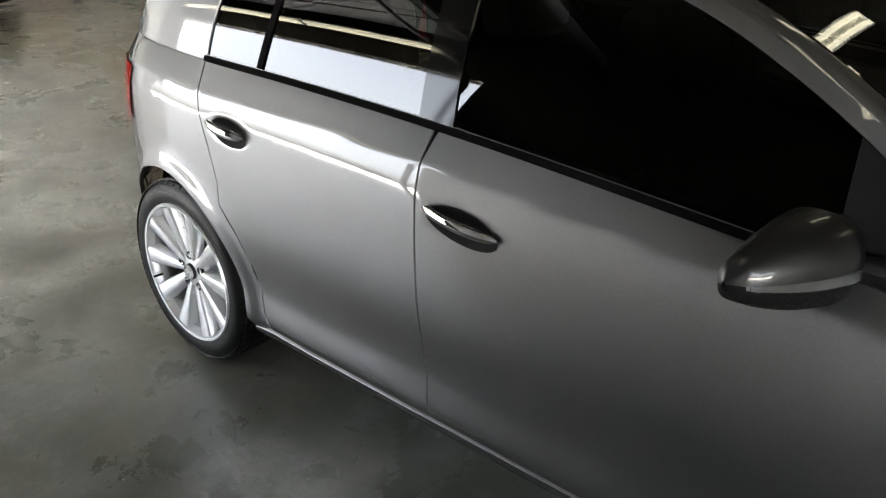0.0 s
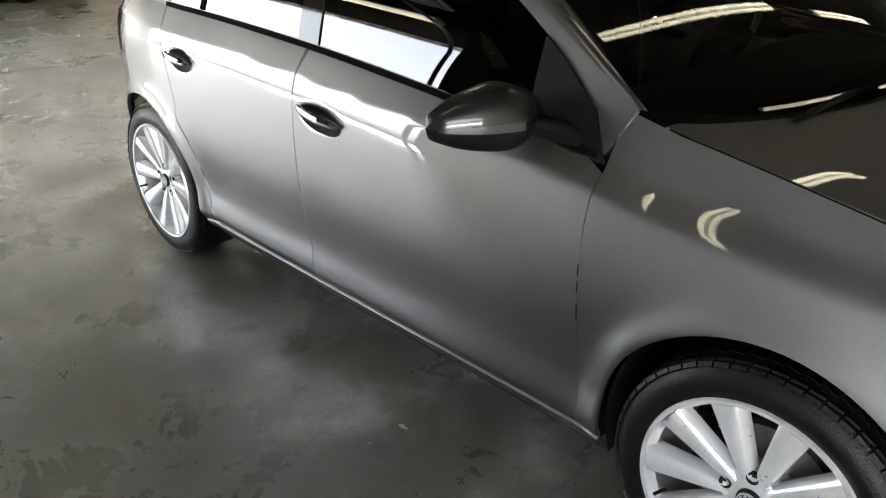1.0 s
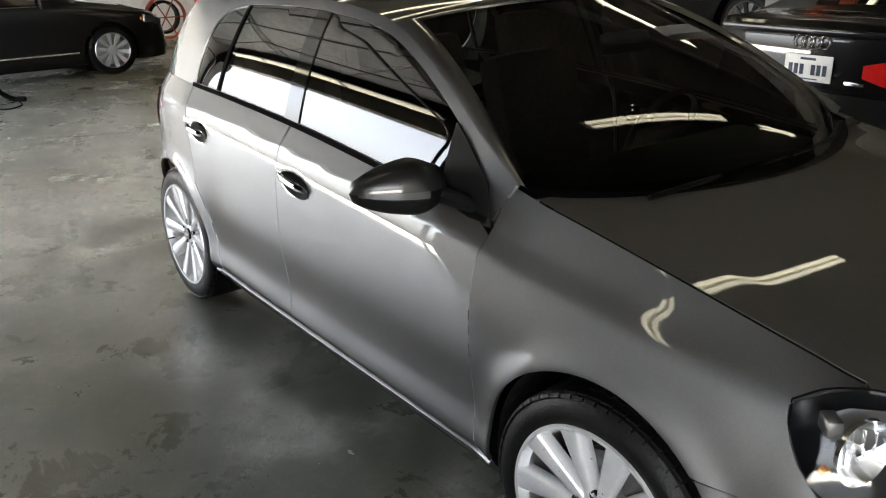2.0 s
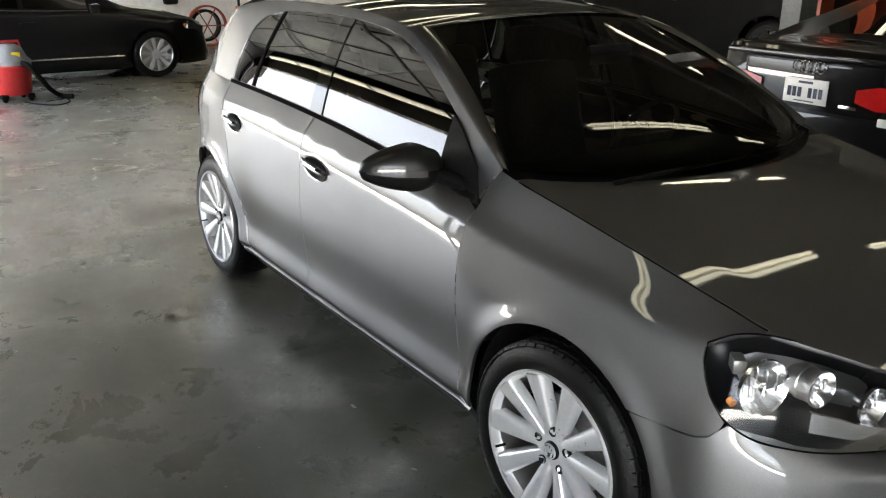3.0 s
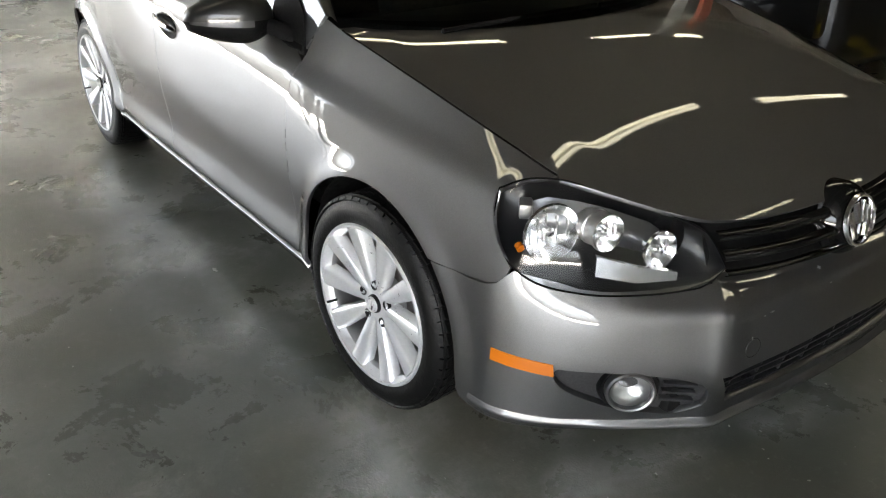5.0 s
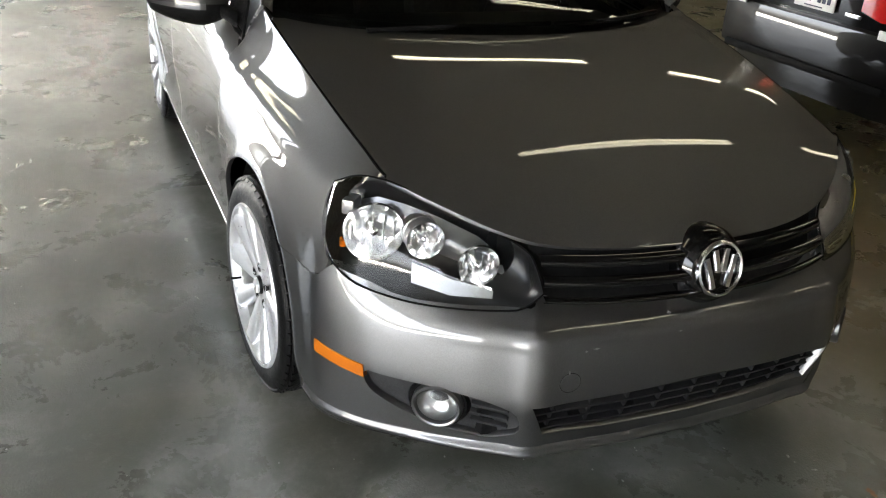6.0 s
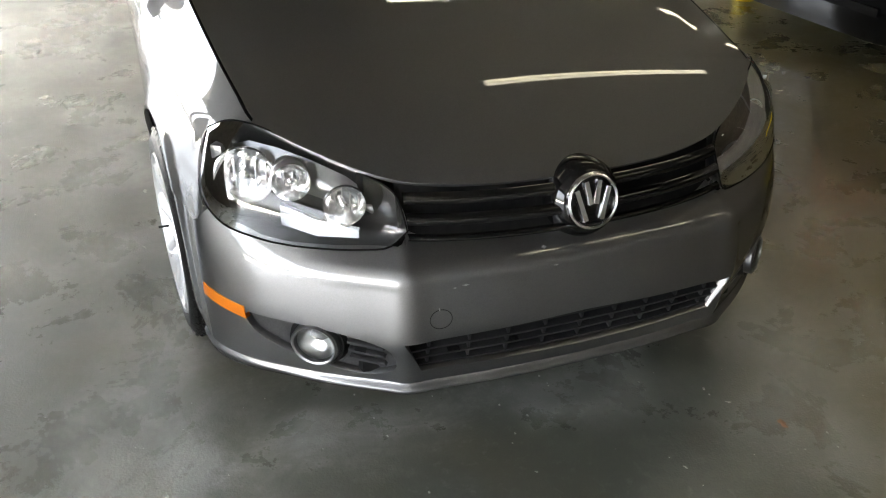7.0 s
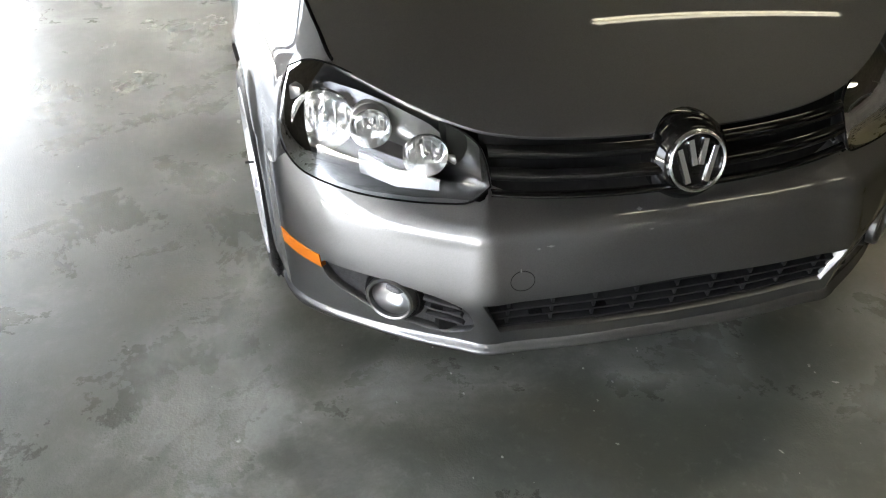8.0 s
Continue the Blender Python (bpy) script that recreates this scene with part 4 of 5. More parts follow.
    # cowl
    rows = [[(-0.095 - 0.48 * y * y, y, float(hood(np.array([-0.10 - 0.48 * y * y]), np.array([y]))[0, 2]) - 0.012) for y in np.linspace(-0.71, 0.71, 30)],
            [(-0.150 - 0.50 * y * y, y, 0.960 + 0.05 * y**4) for y in np.linspace(-0.72, 0.72, 30)], [(-0.20 - 0.49 * y * y, y, 0.975 + 0.07 * y**4) for y in np.linspace(-0.73, 0.73, 30)]]
    loft("scuttle", rows, TRIM, car, "black plastic scuttle panel")
    # windscreen
    rows = []
    for v in np.linspace(0, 1, 24):
        row = []
        for a in np.linspace(-1, 1, 40):
            y0, y1 = 0.72 * a, 0.54 * a
            p0 = np.array((-0.135 - 0.52 * y0 * y0, y0, 0.965 + 0.034 * a**4))
            p1 = np.array((-1.04 - 0.20 * y1 * y1, y1, 1.385 - 0.13 * y1 * y1))
            row.append(p0 * (1 - v) + p1 * v + np.array((0.02, 0, 0.040)) * math.sin(math.pi * v**0.62) * (1 - 0.15 * a * a))
        rows.append(row)
    ws = loft("windscreen", rows, WSGLASS, car, "dark reflective windscreen")
    ws.visible_shadow = False
    # roof
    rows = []
    for x in np.linspace(-1.02, -2.74, 44):
        xr = min(x, -1.10)
        zr = float(rail(xr))
        yr = float(upper_y(np.array([xr]), np.array([zr]))[0])
        row = []
        for a in np.linspace(-1, 1, 41):
            xx = x - 0.09 * a * a * max(0, 1 - (-1.02 - x) / 0.6)
            row.append((xx, yr * a, zr + 0.048 * (1 - abs(a) ** 2.3)))
        rows.append(row)
    loft("roof_panel", rows, PAINT, car)
    # tailgate and rear bumper
    rows = []
    for x, z, w in ((-2.74, 1.375, 0.55), (-2.86, 1.34, 0.58), (-2.93, 1.24, 0.64), (-3.06, 1.04, 0.70), (-3.14, 0.94, 0.715), (-3.19, 0.82, 0.715), (-3.19, 0.66, 0.71)):
        rows.append([(x + 0.10 * (a * a) ** 1.2, w * a, z) for a in np.linspace(-1, 1, 21)])
    loft("tailgate", rows, PAINT, car)
    rows = []
    for x, z in ((-3.19, 0.655), (-3.245, 0.62), (-3.27, 0.50), (-3.25, 0.35), (-3.19, 0.24)):
        rows.append([(x + 0.24 * abs(a) ** 3.2, 0.765 * a, z) for a in np.linspace(-1, 1, 31)])
    loft("rear_bumper", rows, PAINT, car)
    # front bumper
    uy, ux = u_of_y, u_of_x
    low = curve(LAMP_LOW, 30)
    edge = [(ux(0.32), 0.5575), (ux(0.386), 0.5575), (ux(0.440), 0.5655), (ux(0.472), 0.5775), (ux(0.493), 0.600), (ux(0.508), 0.614)]
    edge += [(uy(-0.762), 0.597), (uy(-0.725), 0.584), (uy(-0.68), 0.578), (uy(-0.58), 0.574), (uy(-0.47), 0.578), (uy(-0.42), 0.600), (uy(-0.40), 0.604), (uy(-0.30), 0.598), (uy(-0.15), 0.596)]
    arch = [(ux(x), z) for x, z in arc(0, WHEEL_Z, ARCH, -14, 42.5, 14)]
    half = edge + [(0.0, 0.595)]
    right = [(ux(0.36), 0.205)] + arch + half
    outline = right + [(-u, z) for u, z in right[-2::-1]] + [(-u, 0.200) for u in np.linspace(ux(0.4), 0.02, 20)] + [(u, 0.200) for u in np.linspace(0.02, ux(0.4), 20)][::1]
    grille_hole = [(u, z) for u, z in ((uy(-0.44), 0.372), (0.0, 0.388), (-uy(-0.44), 0.372), (-uy(-0.40), 0.282), (0.0, 0.276), (uy(-0.40), 0.282))]
    fog = [tuple(p) for p in curve(((uy(-0.748), 0.393), (uy(-0.60), 0.388), (uy(-0.51), 0.368), (uy(-0.468), 0.345), (uy(-0.462), 0.292), (uy(-0.50), 0.266), (uy(-0.60), 0.272), (uy(-0.69), 0.303), (uy(-0.752), 0.358), (uy(-0.757), 0.380)), 40)]
    patch("front_bumper", outline, bumper, 0.014, PAINT, car, [grille_hole, fog, [(-u, z) for u, z in fog[::-1]]], core=(0, 0, 0.4), lip=0.02, label="grey front bumper with lower lip")
    for s in (1, -1):
        patch("fog_recess", [(s * u * 1.0, z) for u, z in [tuple(np.array(fog).mean(0) + (np.array(p) - np.array(fog).mean(0)) * 1.04) for p in fog]], lambda u, z: bumper(u, z, -0.022), 0.02, DULL, car, core=(0, 0, 0.4))
        for k in range(3):
            z0 = 0.362 - 0.026 * k
            patch("fog_slat", [(s * uy(-0.555), z0), (s * uy(-0.485), z0 - 0.012), (s * uy(-0.482), z0 - 0.019), (s * uy(-0.555), z0 - 0.007)], lambda u, z: bumper(u, z, -0.003), 0.014, DULL, car, core=(0, 0, 0.4))
    # the lip along the bumper's lower edge
    uu = np.linspace(-ux(0.40), ux(0.40), 90)
    fade = 1 - 0.55 * smooth_step(0.50, 0.85, np.abs(uu))
    loft("bumper_lip", [bumper(uu, np.full(90, z), out * fade - 0.002) for z, out in ((0.250, -0.002), (0.240, 0.004), (0.234, 0.010), (0.230, 0.0155), (0.226, 0.018), (0.221, 0.018), (0.214, 0.014), (0.204, 0.004), (0.198, -0.010))], PAINT, car)
    # lower grille
    patch("grille_back", [(p[0] * 1.03, 0.33 + (p[1] - 0.33) * 1.15) for p in grille_hole], lambda u, z: bumper(u, z, -0.06), 0.03, SHADOW, car, core=(0, 0, 0.4))
    for k in range(4):
        z0 = 0.285 + 0.025 * k
        um = uy(-0.415 - 0.008 * k)
        patch("grille_slat", [(u, z0 + 0.010 * (1 - (u / um) ** 2) * k / 3) for u in np.linspace(-um, um, 30)] + [(u, z0 + 0.006 + 0.010 * (1 - (u / um) ** 2) * k / 3) for u in np.linspace(um, -um, 30)], lambda u, z: bumper(u, z, -0.014), 0.02, GRILLE, car, core=(0, 0, 0.4), lip=0.03)
    for k in range(-4, 5):
        u = uy(-0.095 * abs(k)) * (1 if k >= 0 else -1)
        patch("grille_rib", [(u - 0.003, 0.28), (u + 0.003, 0.28), (u + 0.003, 0.382), (u - 0.003, 0.382)], lambda u, z: bumper(u, z, -0.018), 0.02, GRILLE, car, core=(0, 0, 0.4), lip=0.02)
    # upper grille between the lamps: gloss bars
    def bar_line(y, z, back):
        return (0.800 - 0.30 * y * y - 0.66 * y**4 + 0.055 - back + (0.64 - z) * 0.35, y, z)
    rows = [[(bar_line(y, z, 0.075)) for y in np.linspace(-0.415, 0.415, 30)] for z in np.linspace(0.585, 0.715, 5)]
    loft("grille_backing", rows, SHADOW, car)
    for z0, z1, bk, nm in ((0.668, 0.694, 0.046, "grille_bar"), (0.630, 0.655, 0.036, "grille_bar"), (0.598, 0.612, 0.035, "grille_bar")):
        rows = []
        for t in np.linspace(0, math.pi, 7):
            rows.append([tuple(np.array(bar_line(y, z0 + (z1 - z0) * (0.5 - 0.5 * math.cos(t)), bk)) + np.array((0.013 * math.sin(t), 0, 0))) for y in np.linspace(-0.408, 0.408, 40)])
        loft(nm, rows, GLOSS, car, "gloss black grille bar")
    # emblem on its domed seat
    fx = Vector((0.97, 0, 0.22)).normalized()
    c0 = Vector((0.838, 0, 0.658))
    up = Vector((-0.22, 0, 0.97))
    bm = bmesh.new()
    add_lathe(bm, [(0.0, 0.002), (0.062, 0.002), (0.070, -0.002), (0.080, -0.012), (0.090, -0.03), (0.095, -0.07)], 40, axis="Z")
    bmesh.ops.transform(bm, matrix=Matrix.Translation(c0 - fx * 0.008) @ fx.to_track_quat("Z", "Y").to_matrix().to_4x4(), verts=bm.verts)
    part("emblem_seat", bm, GLOSS, car)
    emblem(car, 0.066, lambda a, b: c0 + Vector((0, a, 0)) + up * b, 0.004, fx, CHROME, "chrome ring emblem with plain bars")
    # tow eye cover and licence holes
    uc = uy(-0.358)
    patch("tow_cover", [(uc + 0.024 * math.cos(t), 0.428 + 0.022 * math.sin(t)) for t in np.linspace(0, math.tau, 25)[:-1]], lambda u, z: bumper(u, z, 0.0012), 0.01, PAINT, car, core=(0, 0, 0.4), lip=0.006)
    bm = bmesh.new()
    turn = np.linspace(0, math.tau, 33)
    add_tube(bm, bumper(uc + 0.0255 * np.cos(turn), 0.428 + 0.0235 * np.sin(turn), 0.0003), 0.0008, 5)
    part("tow_cover_seam", bm, SHADOW, car)
    # wipers
    for pts in ([(-0.19, -0.50, 0.975), (-0.185, -0.2, 0.982), (-0.19, 0.10, 0.984)], [(-0.19, 0.12, 0.982), (-0.21, 0.36, 0.986), (-0.30, 0.60, 0.992)]):
        bm = bmesh.new()
        add_tube(bm, curve(pts, 12), 0.008, 6)
        part("wiper", bm, TRIM, car)
    # wheels, arches, underbody
    for x, y in ((0.0, -0.778), (AXLE_R, -0.757)):
        wheel_spokes(car, x, y, 4.0 if x == 0.0 else 0.0)
        w = wheel_spokes(car, x, -y, 184 if x == 0.0 else 180)
    for x in (0.0, AXLE_R):
        for s in (1, -1):
            bm = bmesh.new()
            add_lathe(bm, [(ARCH + 0.004, -(0.845 if x == 0 else 0.73) * s), (ARCH + 0.012, -0.72 * s), (ARCH + 0.01, -0.50 * s), (0.02, -0.50 * s)], 48, at=(x, 0, WHEEL_Z))
            bmesh.ops.delete(bm, geom=[v for v in bm.verts if v.co.z < 0.20], context="VERTS")
            part("arch_liner", bm, SHADOW, car)
    bm = bmesh.new()
    add_box(bm, (-1.29, 0, 0.235), (1.75, 1.60, 0.10), 0.02)
    add_box(bm, (-1.17, 0, 0.26), (3.55, 0.96, 0.12), 0.02)
    add_box(bm, (0.55, 0, 0.27), (0.42, 1.05, 0.10), 0.02)
    part("underbody", bm, SHADOW, car)
    bm = bmesh.new()
    add_box(bm, (0.35, 0, 0.55), (0.62, 0.96, 0.38), 0.03)
    part("engine_block", bm, SHADOW, car)
    # cabin
    bm = bmesh.new()
    add_box(bm, (-0.55, 0, 0.82), (0.40, 1.36, 0.20), 0.06)
    part("dashboard", bm, DASH, car)
    bm = bmesh.new()
    add_lathe(bm, [(0.172, -0.014), (0.186, 0.0), (0.172, 0.014), (0.160, 0.0)], 36, axis="X", closed=True)
    add_box(bm, (0, 0, 0), (0.03, 0.33, 0.05), 0.01)
    bmesh.ops.transform(bm, matrix=Matrix.Translation((-0.86, 0.37, 0.90)) @ Matrix.Rotation(radians(25), 4, "Y"), verts=bm.verts)
    part("steering_wheel", bm, TRIM, car)
    for x, ys in ((-1.25, (-0.37, 0.37)), (-2.05, (-0.37, 0.37))):
        for y in ys:
            for nm, c, sz, tilt, bev in (("seat_cushion", (x + 0.05, y, 0.52), (0.50, 0.50, 0.16), -5, 0.05), ("seat_back", (x - 0.26, y, 0.83), (0.14, 0.48, 0.60), -16, 0.05), ("headrest", (x - 0.36, y, 1.20), (0.10, 0.26, 0.17), -12, 0.04)):
                bm = bmesh.new()
                add_box(bm, c, sz, bev, Matrix.Rotation(radians(tilt), 4, "Y"))
                part(nm, bm, FABRIC, car)
    bm = bmesh.new()
    add_box(bm, (-1.75, 0, 0.40), (2.4, 1.45, 0.06), 0.01)
    part("cabin_floor", bm, FABRIC, car)
    bm = bmesh.new()
    add_box(bm, (-0.74, 0, 1.262), (0.03, 0.22, 0.07), 0.02)
    part("inside_mirror", bm, TRIM, car)
    # the far flank stands a little closer in
    for ob in car.children_recursive:
        if ob.type == "EMPTY" and ob.name.startswith("wheel"):
            if ob.location.y > 0:
                ob.location.y *= FAR
        elif ob.type == "MESH" and not ob.parent.name.startswith("wheel"):
            for v in ob.data.vertices:
                if v.co.y > 0:
                    v.co.y *= FAR
    for ob in car.children:
        if ob.type == "MESH" and ob.name.split(".")[0] in ("rear_quarter", "window_frame", "roof_panel", "tailgate", "rear_bumper", "tail_lamp"):
            for v in ob.data.vertices:
                if v.co.x < -2.72:
                    v.co.x = -2.72 + (v.co.x + 2.72) * 0.76
    return car


build_car()


# ---- the garage ----
def slab(name, x0, x1, y0, y1, z0, z1, mat, label="", category=""):
    bm = bmesh.new()
    add_box(bm, ((x0 + x1) / 2, (y0 + y1) / 2, (z0 + z1) / 2), (x1 - x0, y1 - y0, z1 - z0))
    ob = part(name, bm, mat, None, smooth=False)
    return tagged(ob, label, category, kind="structure")


WX0, WX1, WY0, WY1, ROOF = -13.6, 8.0, -4.5, 13.0, 4.4
DOORS = ((-13.0, -4.5, 3.0), (1.3, 7.2, 2.6))
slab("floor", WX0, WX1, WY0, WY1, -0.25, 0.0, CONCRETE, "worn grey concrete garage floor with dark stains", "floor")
slab("wall_west", WX0 - 0.2, WX0, WY0, WY1, -0.25, ROOF, WALL, "white painted garage wall", "wall")
slab("wall_east", WX1, WX1 + 0.2, WY0, WY1, -0.25, ROOF, PALEWALL, "grey painted garage wall", "wall")
slab("wall_north", WX0 - 0.2, WX1 + 0.2, WY1, WY1 + 0.2, -0.25, ROOF, DARKWALL, "dim garage wall", "wall")


def south_wall():
    bm = bmesh.new()
    x = WX0 - 0.2
    for x0, x1, z1 in DOORS + ((WX1 + 0.2, 0, 0),):
        add_box(bm, ((x + x0) / 2, WY0 - 0.1, ROOF / 2 - 0.125), (x0 - x, 0.2, ROOF + 0.25))
        if x1:
            add_box(bm, ((x0 + x1) / 2, WY0 - 0.1, (z1 + ROOF) / 2), (x1 - x0, 0.2, ROOF - z1))
        x = x1
    tagged(part("wall_south", bm, DARKWALL, None, smooth=False), "dark garage wall with two open bay doors", "wall", kind="structure")


south_wall()
slab("ceiling", WX0 - 0.2, WX1 + 0.2, WY0 - 0.2, WY1 + 0.2, ROOF, ROOF + 0.15, CEIL, "grey metal garage ceiling", "ceiling")
slab("ground", -80, 60, -90, WY0 - 0.2, -0.3, -0.02, ASPHALT, "sunlit concrete yard outside the bay door", "ground")


def roof_beam(x):
    bm = bmesh.new()
    for z, h, w in ((ROOF - 0.02, 0.03, 0.16), (ROOF - 0.13, 0.20, 0.02), (ROOF - 0.24, 0.03, 0.16)):
        add_box(bm, (x, (WY0 + WY1) / 2, z), (w, WY1 - WY0, h))
    tagged(part("roof_beam", bm, STEEL, None, smooth=False), "grey steel roof beam under the ceiling", "beam", "roof beams", "structure")


for x in (-12, -9.2, -6.4, -3.6, 0.6, 3.6, 6.4):
    roof_beam(x)


def tube_light(x, y, z, length, along):
    """A bare two-tube fluorescent batten hung under the ceiling."""
    ob = thing("ceiling_light", "twin fluorescent tube light hanging under the ceiling", "ceiling light", pose(x, y, z, 0, 0, along), group="fluorescent ceiling lights")
    bm = bmesh.new()
    add_box(bm, (0, 0, 0.045), (length, 0.20, 0.045), 0.01)
    part("body", bm, WHITE, ob, "white enamelled batten")
    for s in (-1, 1):
        bm = bmesh.new()
        add_cyl(bm, (-length / 2 + 0.02, s * 0.052, 0.0), (length / 2 - 0.02, s * 0.052, 0.0), 0.024, n=12)
        part("tube", bm, TUBE, ob, "glowing fluorescent tube")
        bm = bmesh.new()
        add_box(bm, (s * (length / 2 - 0.01), 0, 0.015), (0.02, 0.19, 0.06), 0.004)
        part("end_cap", bm, WHITE, ob)
        bm = bmesh.new()
        add_cyl(bm, (s * length * 0.35, 0, 0.07), (s * length * 0.35, 0, ROOF - z), 0.004, n=6)
        part("hanger", bm, STEEL, ob)
    return ob


# the two battens at x -12.3 are unseen, added to brighten the white wall
for x, y, a in ((-0.88, 2.3, 90), (-0.75, 5.8, 90), (-4.4, 2.3, 90), (-4.2, 6.0, 90), (-7.3, 3.3, 90), (-10.2, 3.3, 90), (2.3, 2.3, 90), (2.4, 6.0, 90), (-1.15, -2.7, 90), (-12.3, 2.4, 90), (-12.3, -1.6, 90),
                ):
    tube_light(x, y, 3.9, 2.4, a)
for x in (-6.0, -8.5, -11.0):
    tube_light(x, -4.15, 3.35, 2.4, 0)


# ---- door tracks, cables ----
def door_track(x, z):
    bm = bmesh.new()
    pts = [(x, WY0 + 0.08, 0.0), (x, WY0 + 0.08, z - 0.3)] + [(x, WY0 + 0.08 + 0.45 * (1 - math.cos(a)), z - 0.3 + 0.45 * math.sin(a)) for a in np.linspace(0.2, 1.57, 7)] + [(x, WY0 + 3.0, z + 0.15)]
    add_tube(bm, pts, 0.03, 8)
    tagged(part("door_track", bm, STEEL, None), "curved steel track of the open bay door", "door track", "door tracks")


for x0, x1, z in DOORS:
    door_track(x0 + 0.06, z)
    door_track(x1 - 0.06, z)


def overhead_door(x0, x1, z):
    """A sectional door rolled up flat under the roof: five panels and two stiles."""
    ob = thing("overhead_door", "pale sectional bay door rolled up under the roof", "garage door", pose((x0 + x1) / 2, WY0 + 0.55, z), group="open bay doors")
    w = x1 - x0
    for k in range(5):
        bm = bmesh.new()
        add_box(bm, (0, 0.32 + 0.62 * k, 0.0), (w, 0.612, 0.045), 0.006)
        part("panel", bm, DOORSKIN, ob, smooth=False)
    for k in (-1, 1):
        bm = bmesh.new()
        add_box(bm, (k * w * 0.47, 1.56, -0.04), (0.05, 3.08, 0.03), 0.004)
        part("stile", bm, STEEL, ob, smooth=False)


overhead_door(-12.95, -8.80, 3.62)
overhead_door(-8.70, -4.55, 3.62)
overhead_door(1.36, 7.14, 2.82)


def cable(a, b, sag):
    a, b = np.array(a), np.array(b)
    bm = bmesh.new()
    add_tube(bm, [tuple(a * (1 - t) + b * t - np.array((0, 0, sag * 4 * t * (1 - t)))) for t in np.linspace(0, 1, 16)], 0.02, 6)
    tagged(part("hanging_cable", bm, TRIM, None), "black cable sagging under the ceiling", "cable", "ceiling cables")


for y, s in ((-3.5, 0.14), (-2.7, 0.20), (-1.9, 0.17)):
    cable((-12.9, y, 3.56), (-8.75, y + 0.2, 3.56), s)
    cable((-8.75, y + 0.2, 3.56), (-4.4, y + 0.1, 3.56), s)


# ---- other vehicles: x forwards from the front axle ----
def plain_wheel(parent, x, y, r, width, mat, spokes=10):
    w = new("wheel")
    w.parent = parent
    s = -1 if y < 0 else 1
    w.matrix_basis = pose(x, y, r, 0, 0, 0 if s < 0 else 180)
    h = width / 2
    bm = bmesh.new()
    add_lathe(bm, [(r * 0.70, -h + 0.005), (r * 0.78, -h), (r * 0.92, -h + 0.01), (r * 0.985, -h + 0.03), (r, -h + 0.06), (r, h - 0.05), (r * 0.9, h), (r * 0.7, h)], 40, closed=True)
    part("tyre", bm, RUBBER, w)
    bm = bmesh.new()
    add_lathe(bm, [(r * 0.71, -h + 0.002), (r * 0.69, -h - 0.004), (r * 0.655, -h + 0.01), (r * 0.62, 0.0), (r * 0.62, h * 0.6), (0.02, h * 0.6)], 40)
    part("rim", bm, BARREL, w)
    for k in range(spokes):
        bm = bmesh.new()
        a = k * 360 / spokes + 9
        for r0, r1, w0, w1 in ((0.06, r * 0.67, 0.016, 0.030),):
            q = [(r0, -w0, -h + 0.02), (r0, w0, -h + 0.02), (r1, w1, -h + 0.004), (r1, -w1, -h + 0.004)]
            rot = Matrix.Rotation(radians(a), 4, "Y")
            top = [bm.verts.new(rot @ Vector((p, yy, t))) for p, t, yy in q]
            low = [bm.verts.new(rot @ Vector((p, yy + 0.03, t))) for p, t, yy in q]
            bm.faces.new(top)
            bm.faces.new(low[::-1])
            for i in range(4):
                bm.faces.new((top[i], top[(i + 1) % 4], low[(i + 1) % 4], low[i]))
        part("spoke", bm, mat, w)
    bm = bmesh.new()
    add_lathe(bm, [(0.0, -h + 0.012), (0.03, -h + 0.012), (0.065, -h + 0.018), (0.075, -h + 0.05)], 24)
    part("hub", bm, mat, w)
    return w


